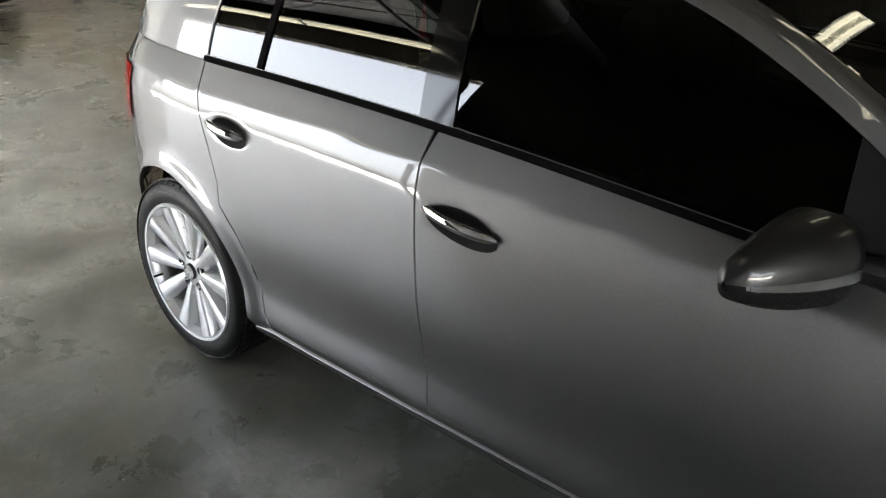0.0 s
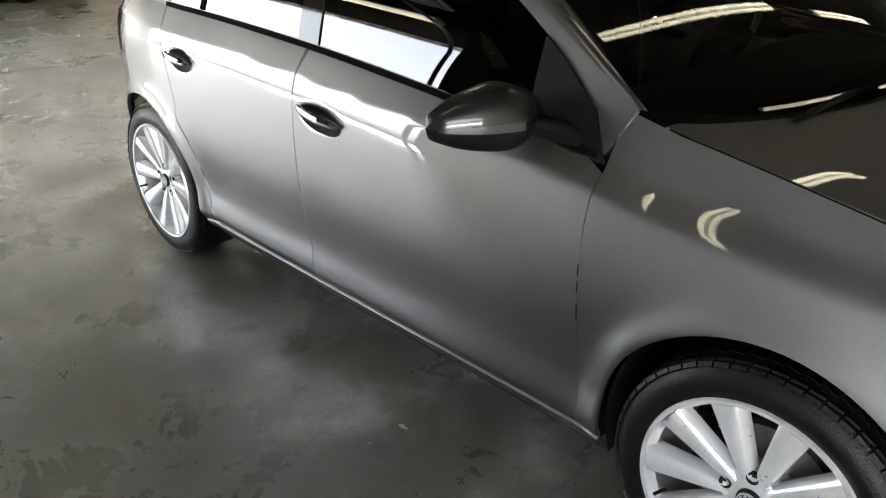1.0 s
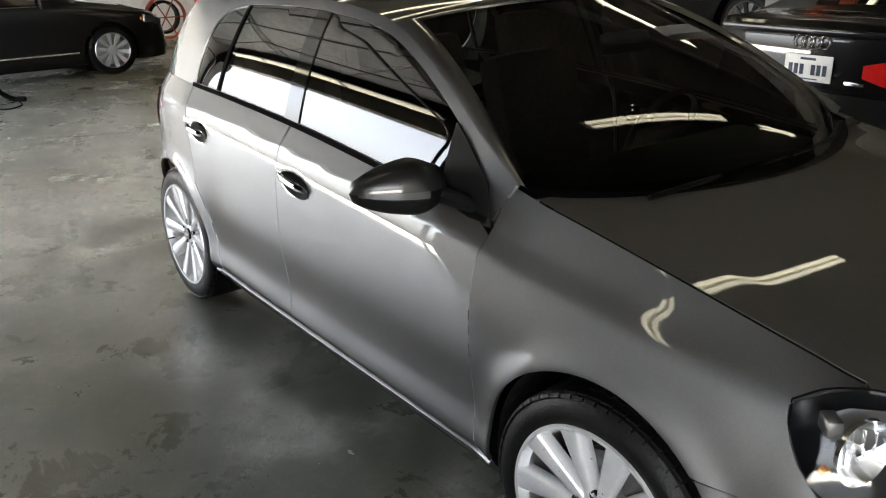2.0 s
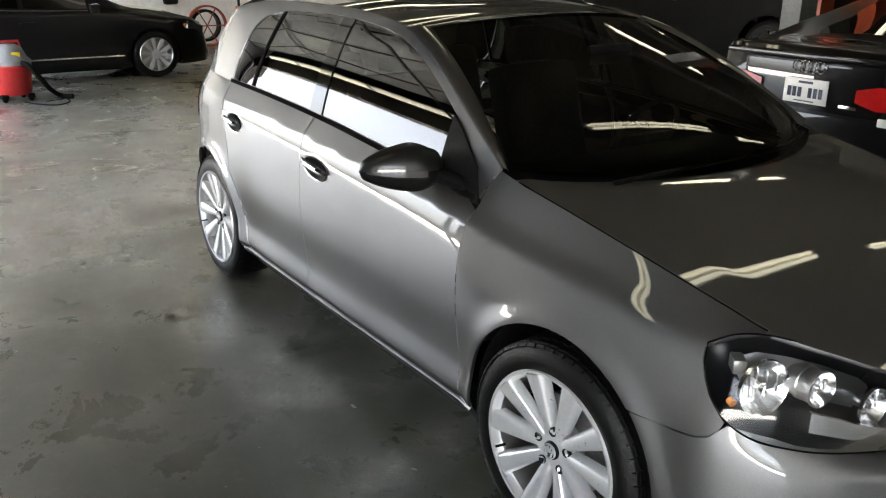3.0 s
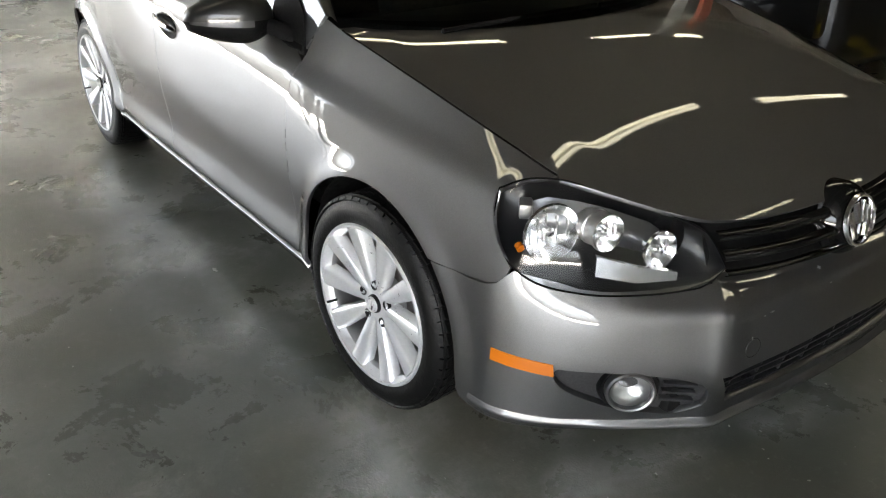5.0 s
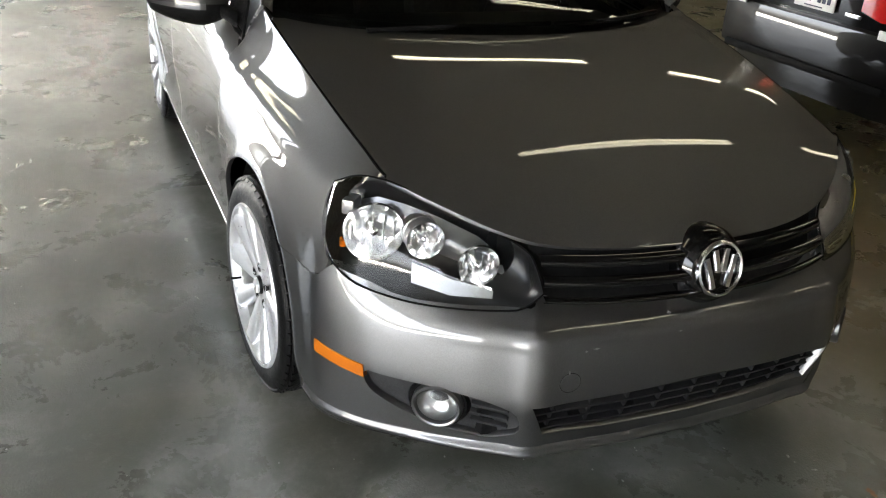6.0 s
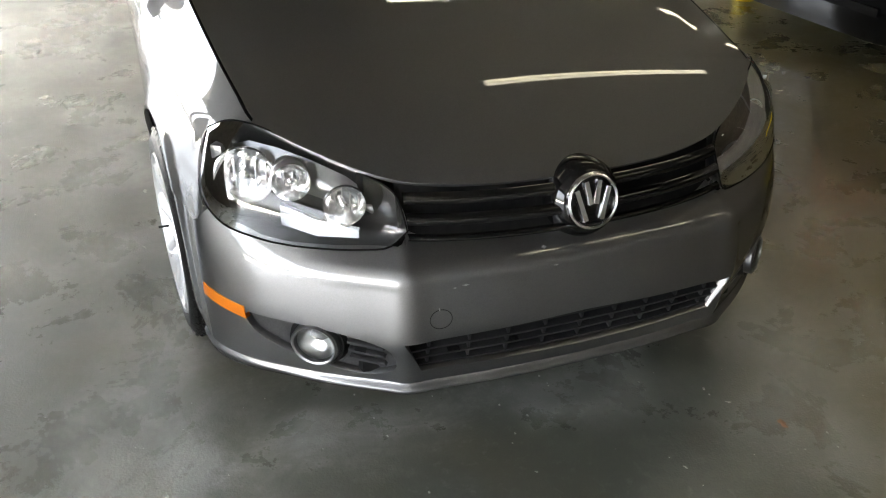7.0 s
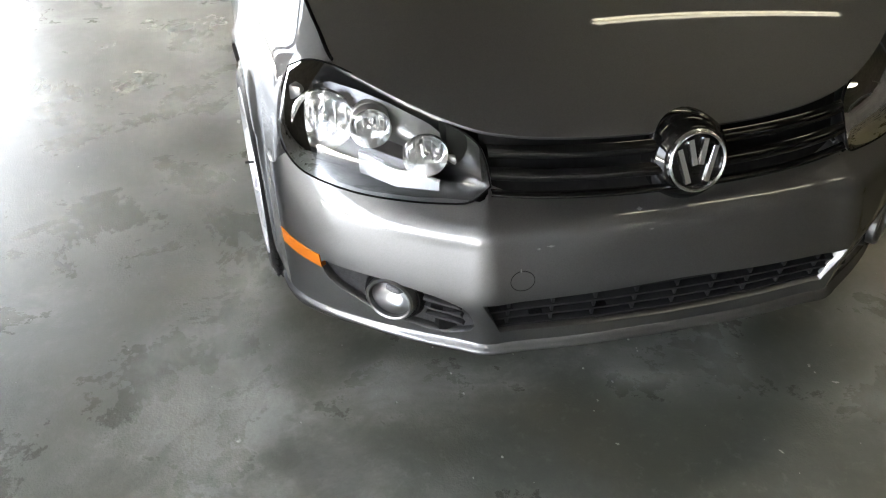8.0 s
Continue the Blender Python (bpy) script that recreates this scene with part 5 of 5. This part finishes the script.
def vehicle(name, label, category, at, paint, tops, widths, belts, axle, r, track, roof_in=0.30, cabin=(-0.5, -2.9), wheel_mat=None, windows=()):
    """A car skinned over cross sections, with wheel arches, windows and wheels. tops, widths, belts: (x, value) rows."""
    car = thing(name, label, category, at)
    tx, tz = zip(*tops)
    wx, wz = zip(*widths)
    bx, bz = zip(*belts)
    top = lambda x: float(hermite(tx, tz, x))
    wid = lambda x: float(hermite(wx, wz, x))
    bel = lambda x: min(float(hermite(bx, bz, x)), top(x) - 0.03)
    inset = lambda x: roof_in * float(smooth_step(0.05, 0.40, top(x) - bel(x))) + 0.10

    def section(x):
        w, b, t, i = wid(x), bel(x), top(x), inset(x)
        low = 0.17 if t > 0.6 else t * 0.35
        k = [(w - 0.05, low), (w - 0.005, low + 0.10), (w, 0.5 * (low + b)), (w - 0.005, b - 0.12), (w - 0.035, b), (w - 0.035 - i * 0.42, b + (t - b) * 0.55), (w - 0.035 - i * 0.8, b + (t - b) * 0.88), (w - 0.06 - i * 1.15, t - 0.012), ((w - i) * 0.45, t), (0, t + 0.006)]
        ts = np.linspace(0, 1, len(k))
        return hermite(ts, k, np.linspace(0, 1, 46))

    xs = np.linspace(tx[-1], tx[0], 120)
    half = np.array([[(x, -y, z) for y, z in section(x)] for x in xs])
    full = np.concatenate([half, half[:, -2::-1] * np.array([1, -1, 1])], axis=1)
    for cx in (0.0, -axle):
        d = np.hypot(full[..., 0] - cx, full[..., 2] - r)
        inr = (d < r * 1.13) & (np.abs(full[..., 1]) > track / 2 - 0.2)
        k = r * 1.13 / np.maximum(d, 1e-3)
        near_edge = inr & (d > r * 0.99)
        full[..., 0] = np.where(near_edge, cx + (full[..., 0] - cx) * k, full[..., 0])
        full[..., 2] = np.where(near_edge, r + (full[..., 2] - r) * k, full[..., 2])
    n, m = full.shape[:2]
    V = full.reshape(-1, 3)
    faces = []
    for i in range(n - 1):
        for j in range(m - 1):
            f = (i * m + j, i * m + j + 1, (i + 1) * m + j + 1, (i + 1) * m + j)
            c = V[list(f)].mean(0)
            if min(math.hypot(c[0], c[2] - r), math.hypot(c[0] + axle, c[2] - r)) < r * 1.10 and abs(c[1]) > track / 2 - 0.2:
                continue
            faces.append(f[::-1])
    faces.append(tuple(range(m)))
    faces.append(tuple((n - 1) * m + j for j in range(m))[::-1])
    body = mesh_object("body", V, faces, paint, car)
    bm = bmesh.new()
    bm.from_mesh(body.data)
    bmesh.ops.recalc_face_normals(bm, faces=bm.faces)
    bm.to_mesh(body.data)
    bm.free()
    # windows lie on the sections between belt and roof
    def on(x, f, s, out=0.006):
        w, b, t, i = wid(x), bel(x), top(x), inset(x)
        y, z = np.array(hermite(np.linspace(0, 1, 10), [(w - 0.05, 0.2), (w - 0.005, 0.32), (w, 0.5), (w - 0.005, b - 0.12), (w - 0.035, b), (w - 0.035 - i * 0.42, b + (t - b) * 0.55), (w - 0.035 - i * 0.8, b + (t - b) * 0.88), (w - 0.06 - i * 1.15, t - 0.012), ((w - i) * 0.45, t), (0, t + 0.006)], 4 / 9 + f * 2 / 9))
        return (x, -(y + out) * s, z + out * 0.5)
    for x0, x1 in windows:
        for s in (1, -1):
            rows = [[on(x, 0.06 + f * 0.80, s) for x in np.linspace(x0, x1, 14)] for f in np.linspace(0, 1, 6)]
            loft("side_window", rows, TINT, car, "dark side window")
    for s in (1, -1):
        bm = bmesh.new()
        add_tube(bm, [on(x, 0.0, s, 0.008) for x in np.linspace(windows[0][0], windows[-1][1], 24)], 0.008, 6)
        part("waist_trim", bm, CHROME, car, "bright window trim")
    for x in (0.0, -axle):
        for y in (-track / 2, track / 2):
            plain_wheel(car, x, y, r, 0.22, wheel_mat or ALLOY)
        for s in (1, -1):
            bm = bmesh.new()
            add_lathe(bm, [(r * 1.12, -s * (track / 2 + 0.07)), (r * 1.14, -s * (track / 2 - 0.25)), (0.03, -s * (track / 2 - 0.25))], 32, at=(x, 0, r))
            bmesh.ops.delete(bm, geom=[v for v in bm.verts if v.co.z < 0.17], context="VERTS")
            part("arch_liner", bm, SHADOW, car)
    bm = bmesh.new()
    add_box(bm, (-axle / 2, 0, 0.26), (axle + 1.0, track - 0.50, 0.24), 0.02)
    add_box(bm, (-axle / 2, 0, 0.24), (axle - 0.9, track + 0.02, 0.20), 0.02)
    part("underbody", bm, SHADOW, car)
    return car, on


SEDAN_TOP = ((-3.80, 0.50), (-3.78, 0.80), (-3.72, 0.97), (-3.55, 1.02), (-3.15, 1.06), (-2.75, 1.18), (-2.25, 1.36), (-1.75, 1.42), (-1.25, 1.38), (-0.80, 1.21), (-0.35, 0.99), (0.0, 0.93), (0.40, 0.85), (0.70, 0.74), (0.86, 0.60), (0.90, 0.42))
SEDAN_WIDE = ((-3.80, 0.60), (-3.72, 0.74), (-3.55, 0.82), (-3.2, 0.88), (-2.7, 0.915), (-1.4, 0.92), (0.0, 0.905), (0.40, 0.87), (0.66, 0.76), (0.82, 0.60), (0.90, 0.42))
SEDAN_BELT = ((-3.80, 0.45), (-3.72, 0.90), (-3.4, 0.97), (-2.9, 0.99), (-1.5, 0.95), (-0.4, 0.91), (0.3, 0.80), (0.7, 0.66), (0.90, 0.38))


def side_sedan():
    car, on = vehicle("black_sedan", "black four-door sedan with silver wheels parked by the white wall", "car", pose(-10.65, 1.02, 0, 0, 0, 90) @ Matrix.Scale(0.92, 4), BLACK_PAINT, SEDAN_TOP, SEDAN_WIDE, SEDAN_BELT, 2.71, 0.325, 1.58, windows=((-0.85, -1.62), (-1.68, -2.45)))
    for s in (1, -1):
        bm = bmesh.new()
        add_box(bm, (0.60, -0.735 * s, 0.665), (0.34, 0.10, 0.11), 0.03, Matrix.Rotation(radians(32 * s), 4, "Z") @ Matrix.Rotation(radians(14), 4, "Y"))
        lamp = part("headlight", bm, SMOKED, car, "clear headlight")
        bm = bmesh.new()
        add_box(bm, (0.59, -0.72 * s, 0.665), (0.26, 0.06, 0.07), 0.02, Matrix.Rotation(radians(32 * s), 4, "Z") @ Matrix.Rotation(radians(14), 4, "Y"))
        part("reflector", bm, ALLOY, lamp)
        bm = bmesh.new()
        add_box(bm, (0.47, -0.815 * s, 0.70), (0.10, 0.05, 0.05), 0.012, Matrix.Rotation(radians(22 * s), 4, "Z"))
        part("turn_signal", bm, AMBER, car, "amber turn signal")
        bm = bmesh.new()
        add_box(bm, (-0.78, -0.98 * s, 0.97), (0.12, 0.20, 0.13), 0.04)
        add_box(bm, (-0.74, -0.88 * s, 0.93), (0.06, 0.10, 0.05), 0.015)
        part("door_mirror", bm, BLACK_PAINT, car)
        bm = bmesh.new()
        add_box(bm, (-1.36, -0.918 * s, 0.335), (1.85, 0.03, 0.022), 0.008)
        part("sill_trim", bm, CHROME, car, "bright sill trim")
        for x in (-1.60, -2.46):
            bm = bmesh.new()
            add_box(bm, (x, -0.922 * s, 0.80), (0.19, 0.035, 0.03), 0.010)
            part("door_handle", bm, BLACK_PAINT, car)


def rear_sedan():
    car, on = vehicle("black_saloon", "black saloon parked across with red tail lamps and chrome rings", "car", pose(-1.75, 6.65, 0, 0, 0, 90), BLACK_PAINT, SEDAN_TOP, SEDAN_WIDE, SEDAN_BELT, 2.76, 0.33, 1.60, windows=((-0.85, -1.62), (-1.68, -2.45)), wheel_mat=HOUSING)
    # rear window
    rows = []
    for x, z, w in ((-2.36, 1.338, 0.48), (-2.7, 1.205, 0.56), (-3.08, 1.085, 0.62)):
        rows.append([(x - 0.03, w * a, z + 0.006 - 0.05 * a * a) for a in np.linspace(-1, 1, 11)])
    loft("rear_window", rows, TINT, car, "dark rear window")
    # boot lid edge, lamps, plate and bumper on the tail
    bm = bmesh.new()
    add_box(bm, (-3.79, 0, 0.985), (0.10, 1.30, 0.035), 0.014)
    part("boot_spoiler", bm, BLACK_PAINT, car)
    bm = bmesh.new()
    add_box(bm, (-3.785, 0, 0.80), (0.10, 1.0, 0.34), 0.04)
    part("boot_lid", bm, BLACK_PAINT, car)
    for s in (1, -1):
        rows = []
        for z in np.linspace(0.705, 0.850, 5):
            rows.append([(-3.850 + 0.14 * max(0, (abs(y) - 0.42)) ** 1.6 * 2.0, y * s, 0.785 + (z - 0.785) * (0.45 + 0.55 * min(1, (y - 0.32) / 0.16)) + 0.02 * (y - 0.4)) for y in np.linspace(0.34, 0.74, 12)] + [(-3.66, 0.825 * s, z + 0.01)])
        lamp = loft("tail_lamp", rows, RED_FAR, car, "wide red tail lamp")
        rows = [[(x - 0.006, y + 0.004 * s, z) for x, y, z in r[9:12]] for r in rows[:3]]
        loft("amber_strip", rows, AMBER, lamp)
    bm = bmesh.new()
    add_box(bm, (-3.81, 0, 0.50), (0.14, 1.46, 0.30), 0.05)
    part("bumper", bm, BLACK_PAINT, car)
    bm = bmesh.new()
    add_box(bm, (-3.845, 0, 0.36), (0.10, 1.30, 0.05), 0.015)
    part("bumper_lip", bm, TRIM, car)
    bm = bmesh.new()
    add_box(bm, (-3.853, 0, 0.77), (0.012, 0.310, 0.158), 0.004)
    plate = part("licence_plate", bm, WHITE, car, "white licence plate with dark bars")
    for y0, w, z0, h in [(0.112 - 0.0373 * k, 0.024, 0.762, 0.062) for k in range(7) if k != 3] + [(0.0, 0.10, 0.826, 0.014), (0.0, 0.14, 0.707, 0.006)]:
        bm = bmesh.new()
        add_box(bm, (-3.861, y0, z0), (0.004, w, h))
        part("plate_bar", bm, INK, plate)
    for s in (1, -1):
        bm = bmesh.new()
        add_box(bm, (-3.885, 0.56 * s, 0.652), (0.012, 0.07, 0.05), 0.005)
        part("rear_reflector", bm, WHITE, car, "pale reflector under the tail lamp")
    bm = bmesh.new()
    add_box(bm, (-3.852, -0.30, 0.705), (0.008, 0.12, 0.022), 0.004)
    part("boot_badge", bm, CHROME, car)
    for k in range(4):
        bm = bmesh.new()
        add_lathe(bm, [(0.030, -0.004), (0.035, -0.009), (0.040, -0.004), (0.035, 0.002)], 28, axis="X", at=(-3.845, (k - 1.5) * 0.054, 0.925), closed=True)
        part("emblem_ring", bm, CHROME, car, "chrome ring")


def truck():
    tops = ((-4.6, 0.8), (-4.5, 1.30), (-3.0, 1.34), (-2.75, 1.40), (-2.55, 1.80), (-2.0, 1.88), (-1.2, 1.85), (-0.75, 1.50), (-0.45, 1.26), (0.2, 1.20), (0.7, 1.12), (0.85, 0.90), (0.9, 0.6))
    wide = ((-4.6, 0.80), (-4.5, 0.95), (-3.0, 0.99), (0.0, 0.98), (0.6, 0.93), (0.85, 0.80), (0.9, 0.62))
    bel = ((-4.6, 0.7), (-4.4, 1.22), (-2.5, 1.22), (-0.5, 1.18), (0.5, 1.06), (0.9, 0.55))
    car, on = vehicle("pickup_truck", "dark pickup truck standing in the gloom behind the lift", "truck", pose(-5.48, 8.54, 0, 0, 0, 0), DARK_PAINT, tops, wide, bel, 3.4, 0.40, 1.70, windows=((-0.95, -1.65), (-1.72, -2.42)), wheel_mat=HOUSING)
    for s in (1, -1):
        bm = bmesh.new()
        add_box(bm, (-1.6, -1.02 * s, 0.98), (0.22, 0.03, 0.035), 0.01)
        part("door_handle", bm, CHROME, car)


side_sedan()
rear_sedan()
truck()


# ---- lift posts and arms ----
def lift_post(x, y, mat, label):
    ob = thing("lift_post", label, "lift post", pose(x, y, 0))
    bm = bmesh.new()
    for dx, dy, sx, sy in ((0, -0.12, 0.20, 0.02), (-0.09, 0, 0.02, 0.24), (0.09, 0, 0.02, 0.24)):
        add_box(bm, (dx, dy, 1.75), (sx, sy, 3.5), 0.003)
    part("column", bm, mat, ob)
    bm = bmesh.new()
    add_box(bm, (0, 0.06, 0.9), (0.15, 0.16, 0.55), 0.01)
    part("carriage", bm, STEEL, ob)
    bm = bmesh.new()
    add_box(bm, (0, 0, 0.01), (0.46, 0.42, 0.02), 0.004)
    part("base_plate", bm, mat, ob)


lift_post(-3.45, 5.15, STEEL, "grey steel two-post lift column beside the black saloon")
lift_post(-4.28, 6.75, ORANGE, "orange-red lift column behind the grey one")


def lift_arm(x, y, turn):
    ob = thing("vehicle_lift_arm", "yellow swing arm of the car lift lying low", "car lift", pose(x, y, 0, 0, 0, turn), group="yellow lift arms")
    bm = bmesh.new()
    add_box(bm, (0.30, 0, 0.085), (0.66, 0.12, 0.09), 0.012)
    part("arm", bm, YELLOW, ob)
    bm = bmesh.new()
    add_cyl(bm, (0, 0, 0.0), (0, 0, 0.10), 0.075, 0.06, 20)
    part("pad", bm, YELLOW, ob)
    bm = bmesh.new()
    add_box(bm, (0.60, 0, 0.02), (0.12, 0.14, 0.04), 0.005)
    part("foot", bm, YELLOW, ob)


lift_arm(-2.82, 3.30, 120)
lift_arm(-0.74, 3.50, 8)


# ---- by the white wall ----
def shop_vacuum(x, y):
    ob = thing("shop_vacuum", "red wet-dry shop vacuum with a grey motor head and black hose", "vacuum", pose(x, y, 0, 0, 0, 8))
    bm = bmesh.new()
    add_lathe(bm, [(0.0, 0.07), (0.17, 0.07), (0.19, 0.10), (0.215, 0.36), (0.22, 0.37), (0.21, 0.39), (0.0, 0.39)], 28, axis="Z")
    part("drum", bm, RED, ob)
    bm = bmesh.new()
    add_lathe(bm, [(0.0, 0.39), (0.215, 0.39), (0.22, 0.43), (0.18, 0.47), (0.14, 0.56), (0.09, 0.60), (0.0, 0.61)], 28, axis="Z")
    part("motor_head", bm, GREYPL, ob)
    bm = bmesh.new()
    add_tube(bm, [(0.0, -0.13, 0.55), (0.0, -0.12, 0.63), (0.0, 0.12, 0.63), (0.0, 0.13, 0.55)], 0.014, 8)
    part("carry_handle", bm, RED, ob)
    bm = bmesh.new()
    add_box(bm, (0.15, 0.03, 0.50), (0.03, 0.09, 0.06), 0.01)
    part("switch_plate", bm, YELLOW, ob)
    bm = bmesh.new()
    add_tube(bm, curve([(0.17, 0.06, 0.42), (0.27, 0.10, 0.40), (0.30, 0.20, 0.26), (0.24, 0.33, 0.10), (0.20, 0.44, 0.03), (0.30, 0.52, 0.03)], 30), 0.028, 8)
    part("hose", bm, TRIM, ob, "black corrugated hose")
    for a in (45, 135, 225, 315):
        bm = bmesh.new()
        cx, cy = 0.19 * math.cos(radians(a)), 0.19 * math.sin(radians(a))
        add_box(bm, (cx, cy, 0.06), (0.07, 0.07, 0.05), 0.01)
        add_cyl(bm, (cx - 0.015, cy, 0.026), (cx + 0.015, cy, 0.026), 0.026, n=12)
        part("caster", bm, TRIM, ob)


shop_vacuum(-8.89, -0.84)


def cord():
    bm = bmesh.new()
    add_tube(bm, curve([(-8.66, -0.78, 0.008), (-8.42, -0.66, 0.008), (-8.30, -0.52, 0.008), (-8.42, -0.38, 0.008), (-8.7, -0.34, 0.008)], 24), 0.008, 6)
    tagged(part("power_cord", bm, TRIM, None), "thin black power cord lying on the floor", "cord")


cord()


def jack_stand():
    ob = thing("bottle_jack_stand", "red service jack with a black crossbar by the white wall", "jack", pose(-13.1, 3.45, 0) @ Matrix.Scale(0.76, 4))
    bm = bmesh.new()
    add_cyl(bm, (0, 0, 0.12), (0, 0, 0.86), 0.085, 0.075, 20)
    part("cylinder", bm, RED, ob)
    bm = bmesh.new()
    add_cyl(bm, (0, 0, 0.86), (0, 0, 1.10), 0.03, n=12)
    add_tube(bm, [(0, -0.20, 1.20), (0, -0.17, 1.08), (0, 0.17, 1.08), (0, 0.20, 1.20)], 0.025, 8)
    part("crossbar", bm, TRIM, ob)
    for a in (0, 120, 240):
        bm = bmesh.new()
        add_tube(bm, [(0, 0, 0.14), (0.28 * math.cos(radians(a)), 0.28 * math.sin(radians(a)), 0.03)], 0.03, 8)
        part("leg", bm, RED, ob)


jack_stand()


def hose_reel():
    ob = thing("hose_reel", "rusty orange reel standing against the white wall", "reel", pose(-13.05, 2.85, 0) @ Matrix.Scale(0.74, 4))
    bm = bmesh.new()
    add_lathe(bm, [(0.42, -0.05), (0.46, -0.05), (0.46, 0.05), (0.42, 0.05)], 40, axis="X", at=(0, 0, 0.47), closed=True)
    part("hoop", bm, ORANGE, ob)
    bm = bmesh.new()
    add_lathe(bm, [(0.30, -0.10), (0.36, -0.06), (0.36, 0.06), (0.30, 0.10)], 36, axis="X", at=(-0.14, 0, 0.47), closed=True)
    part("tyre", bm, RUBBER, ob)
    for k in range(3):
        bm = bmesh.new()
        a = radians(k * 60)
        add_tube(bm, [(0, 0.42 * math.cos(a), 0.47 + 0.42 * math.sin(a)), (0, -0.42 * math.cos(a), 0.47 - 0.42 * math.sin(a))], 0.014, 6)
        part("spoke", bm, ORANGE, ob)


hose_reel()


def wall_box():
    ob = thing("cable_box", "black cable box on the white wall", "cable box", pose(-13.55, 2.42, 0.78))
    bm = bmesh.new()
    add_box(bm, (0, 0, 0), (0.16, 0.24, 0.20), 0.05)
    part("box", bm, TRIM, ob)
    bm = bmesh.new()
    add_tube(bm, [(-0.02, 0, 0.1), (-0.02, 0.02, 1.0), (-0.02, 0.01, 2.4)], 0.012, 6)
    part("lead", bm, TRIM, ob)


wall_box()


# ---- stains on the floor ----
def floor_stain(x, y, rx, ry, turn, seed, mat, label, category):
    rnd = random.Random(seed)
    ph = [rnd.uniform(0, math.tau) for _ in range(6)]
    bm = bmesh.new()
    ring = []
    for k in range(72):
        t = k * math.tau / 72
        f = 1 + sum(0.30 / (i + 1) * math.sin((i + 2) * t + ph[i]) for i in range(6))
        ring.append(bm.verts.new((rx * f * math.cos(t), ry * f * math.sin(t), 0.0012)))
    c = bm.verts.new((0, 0, 0.0022))
    for k in range(72):
        bm.faces.new((c, ring[k], ring[(k + 1) % 72]))
    ob = part("floor_" + category, bm, mat, None, smooth=False)
    ob.matrix_basis = pose(x, y, 0, 0, 0, turn)
    tagged(ob, label, category, "marks on the floor", "structure")


for i, row in enumerate(((-6.46, -0.62, 0.13, 0.045, 72), (-6.49, -0.13, 0.20, 0.05, 80), (-6.62, -0.42, 0.07, 0.03, 60), (-5.29, -1.12, 0.05, 0.025, 30), (-5.61, -0.96, 0.05, 0.025, 60), (-2.63, -1.64, 0.055, 0.022, 20), (-2.56, -1.60, 0.022, 0.035, 0), (-0.12, -1.50, 0.034, 0.014, 40), (-3.27, -1.16, 0.05, 0.02, 10), (-2.41, -1.66, 0.04, 0.015, 60))):
    floor_stain(*row, 11 + i, STAIN, "dark ragged oil stain on the concrete floor", "stain")
for i, row in enumerate(((-0.99, -0.95, 0.014, 0.008, 10), (0.73, -1.0, 0.006, 0.004, 0), (0.89, 0.45, 0.007, 0.004, 50), (0.82, 0.42, 0.005, 0.004, 0), (1.06, 0.20, 0.005, 0.003, 20), (0.95, -0.15, 0.004, 0.003, 0), (-0.52, -0.98, 0.010, 0.004, 30))):
    floor_stain(*row, 41 + i, SPECK, "small pale speck of plaster on the floor", "speck")
floor_stain(1.01, 0.53, 0.015, 0.009, 20, 61, RUST, "small rusty scrap lying on the floor", "scrap")


def floor_grit():
    """Crumbs of plaster and paint strewn before the car and along its side."""
    rnd = random.Random(77)
    verts, faces = [], []
    for _ in range(150):
        if rnd.random() < 0.6:
            x, y = rnd.uniform(0.35, 1.5), rnd.uniform(-1.1, 1.2)
        else:
            x, y = rnd.uniform(-2.4, 0.5), rnd.uniform(-2.2, -0.95)
        r = rnd.choice((0.0018, 0.0022, 0.003, 0.0045))
        n, k = rnd.randint(5, 7), len(verts)
        a0 = rnd.uniform(0, math.tau)
        for i in range(n):
            q = r * rnd.uniform(0.6, 1.25)
            verts.append((x + q * math.cos(a0 + i * math.tau / n), y + 0.7 * q * math.sin(a0 + i * math.tau / n), 0.0008))
        verts.append((x, y, 0.001 + 0.5 * r))
        faces += [(k + i, k + (i + 1) % n, k + n) for i in range(n)]
    ob = mesh_object("floor_grit", verts, faces, SPECK, None, smooth=False)
    tagged(ob, "pale crumbs of grit strewn over the concrete", "grit", kind="stuff")


floor_grit()
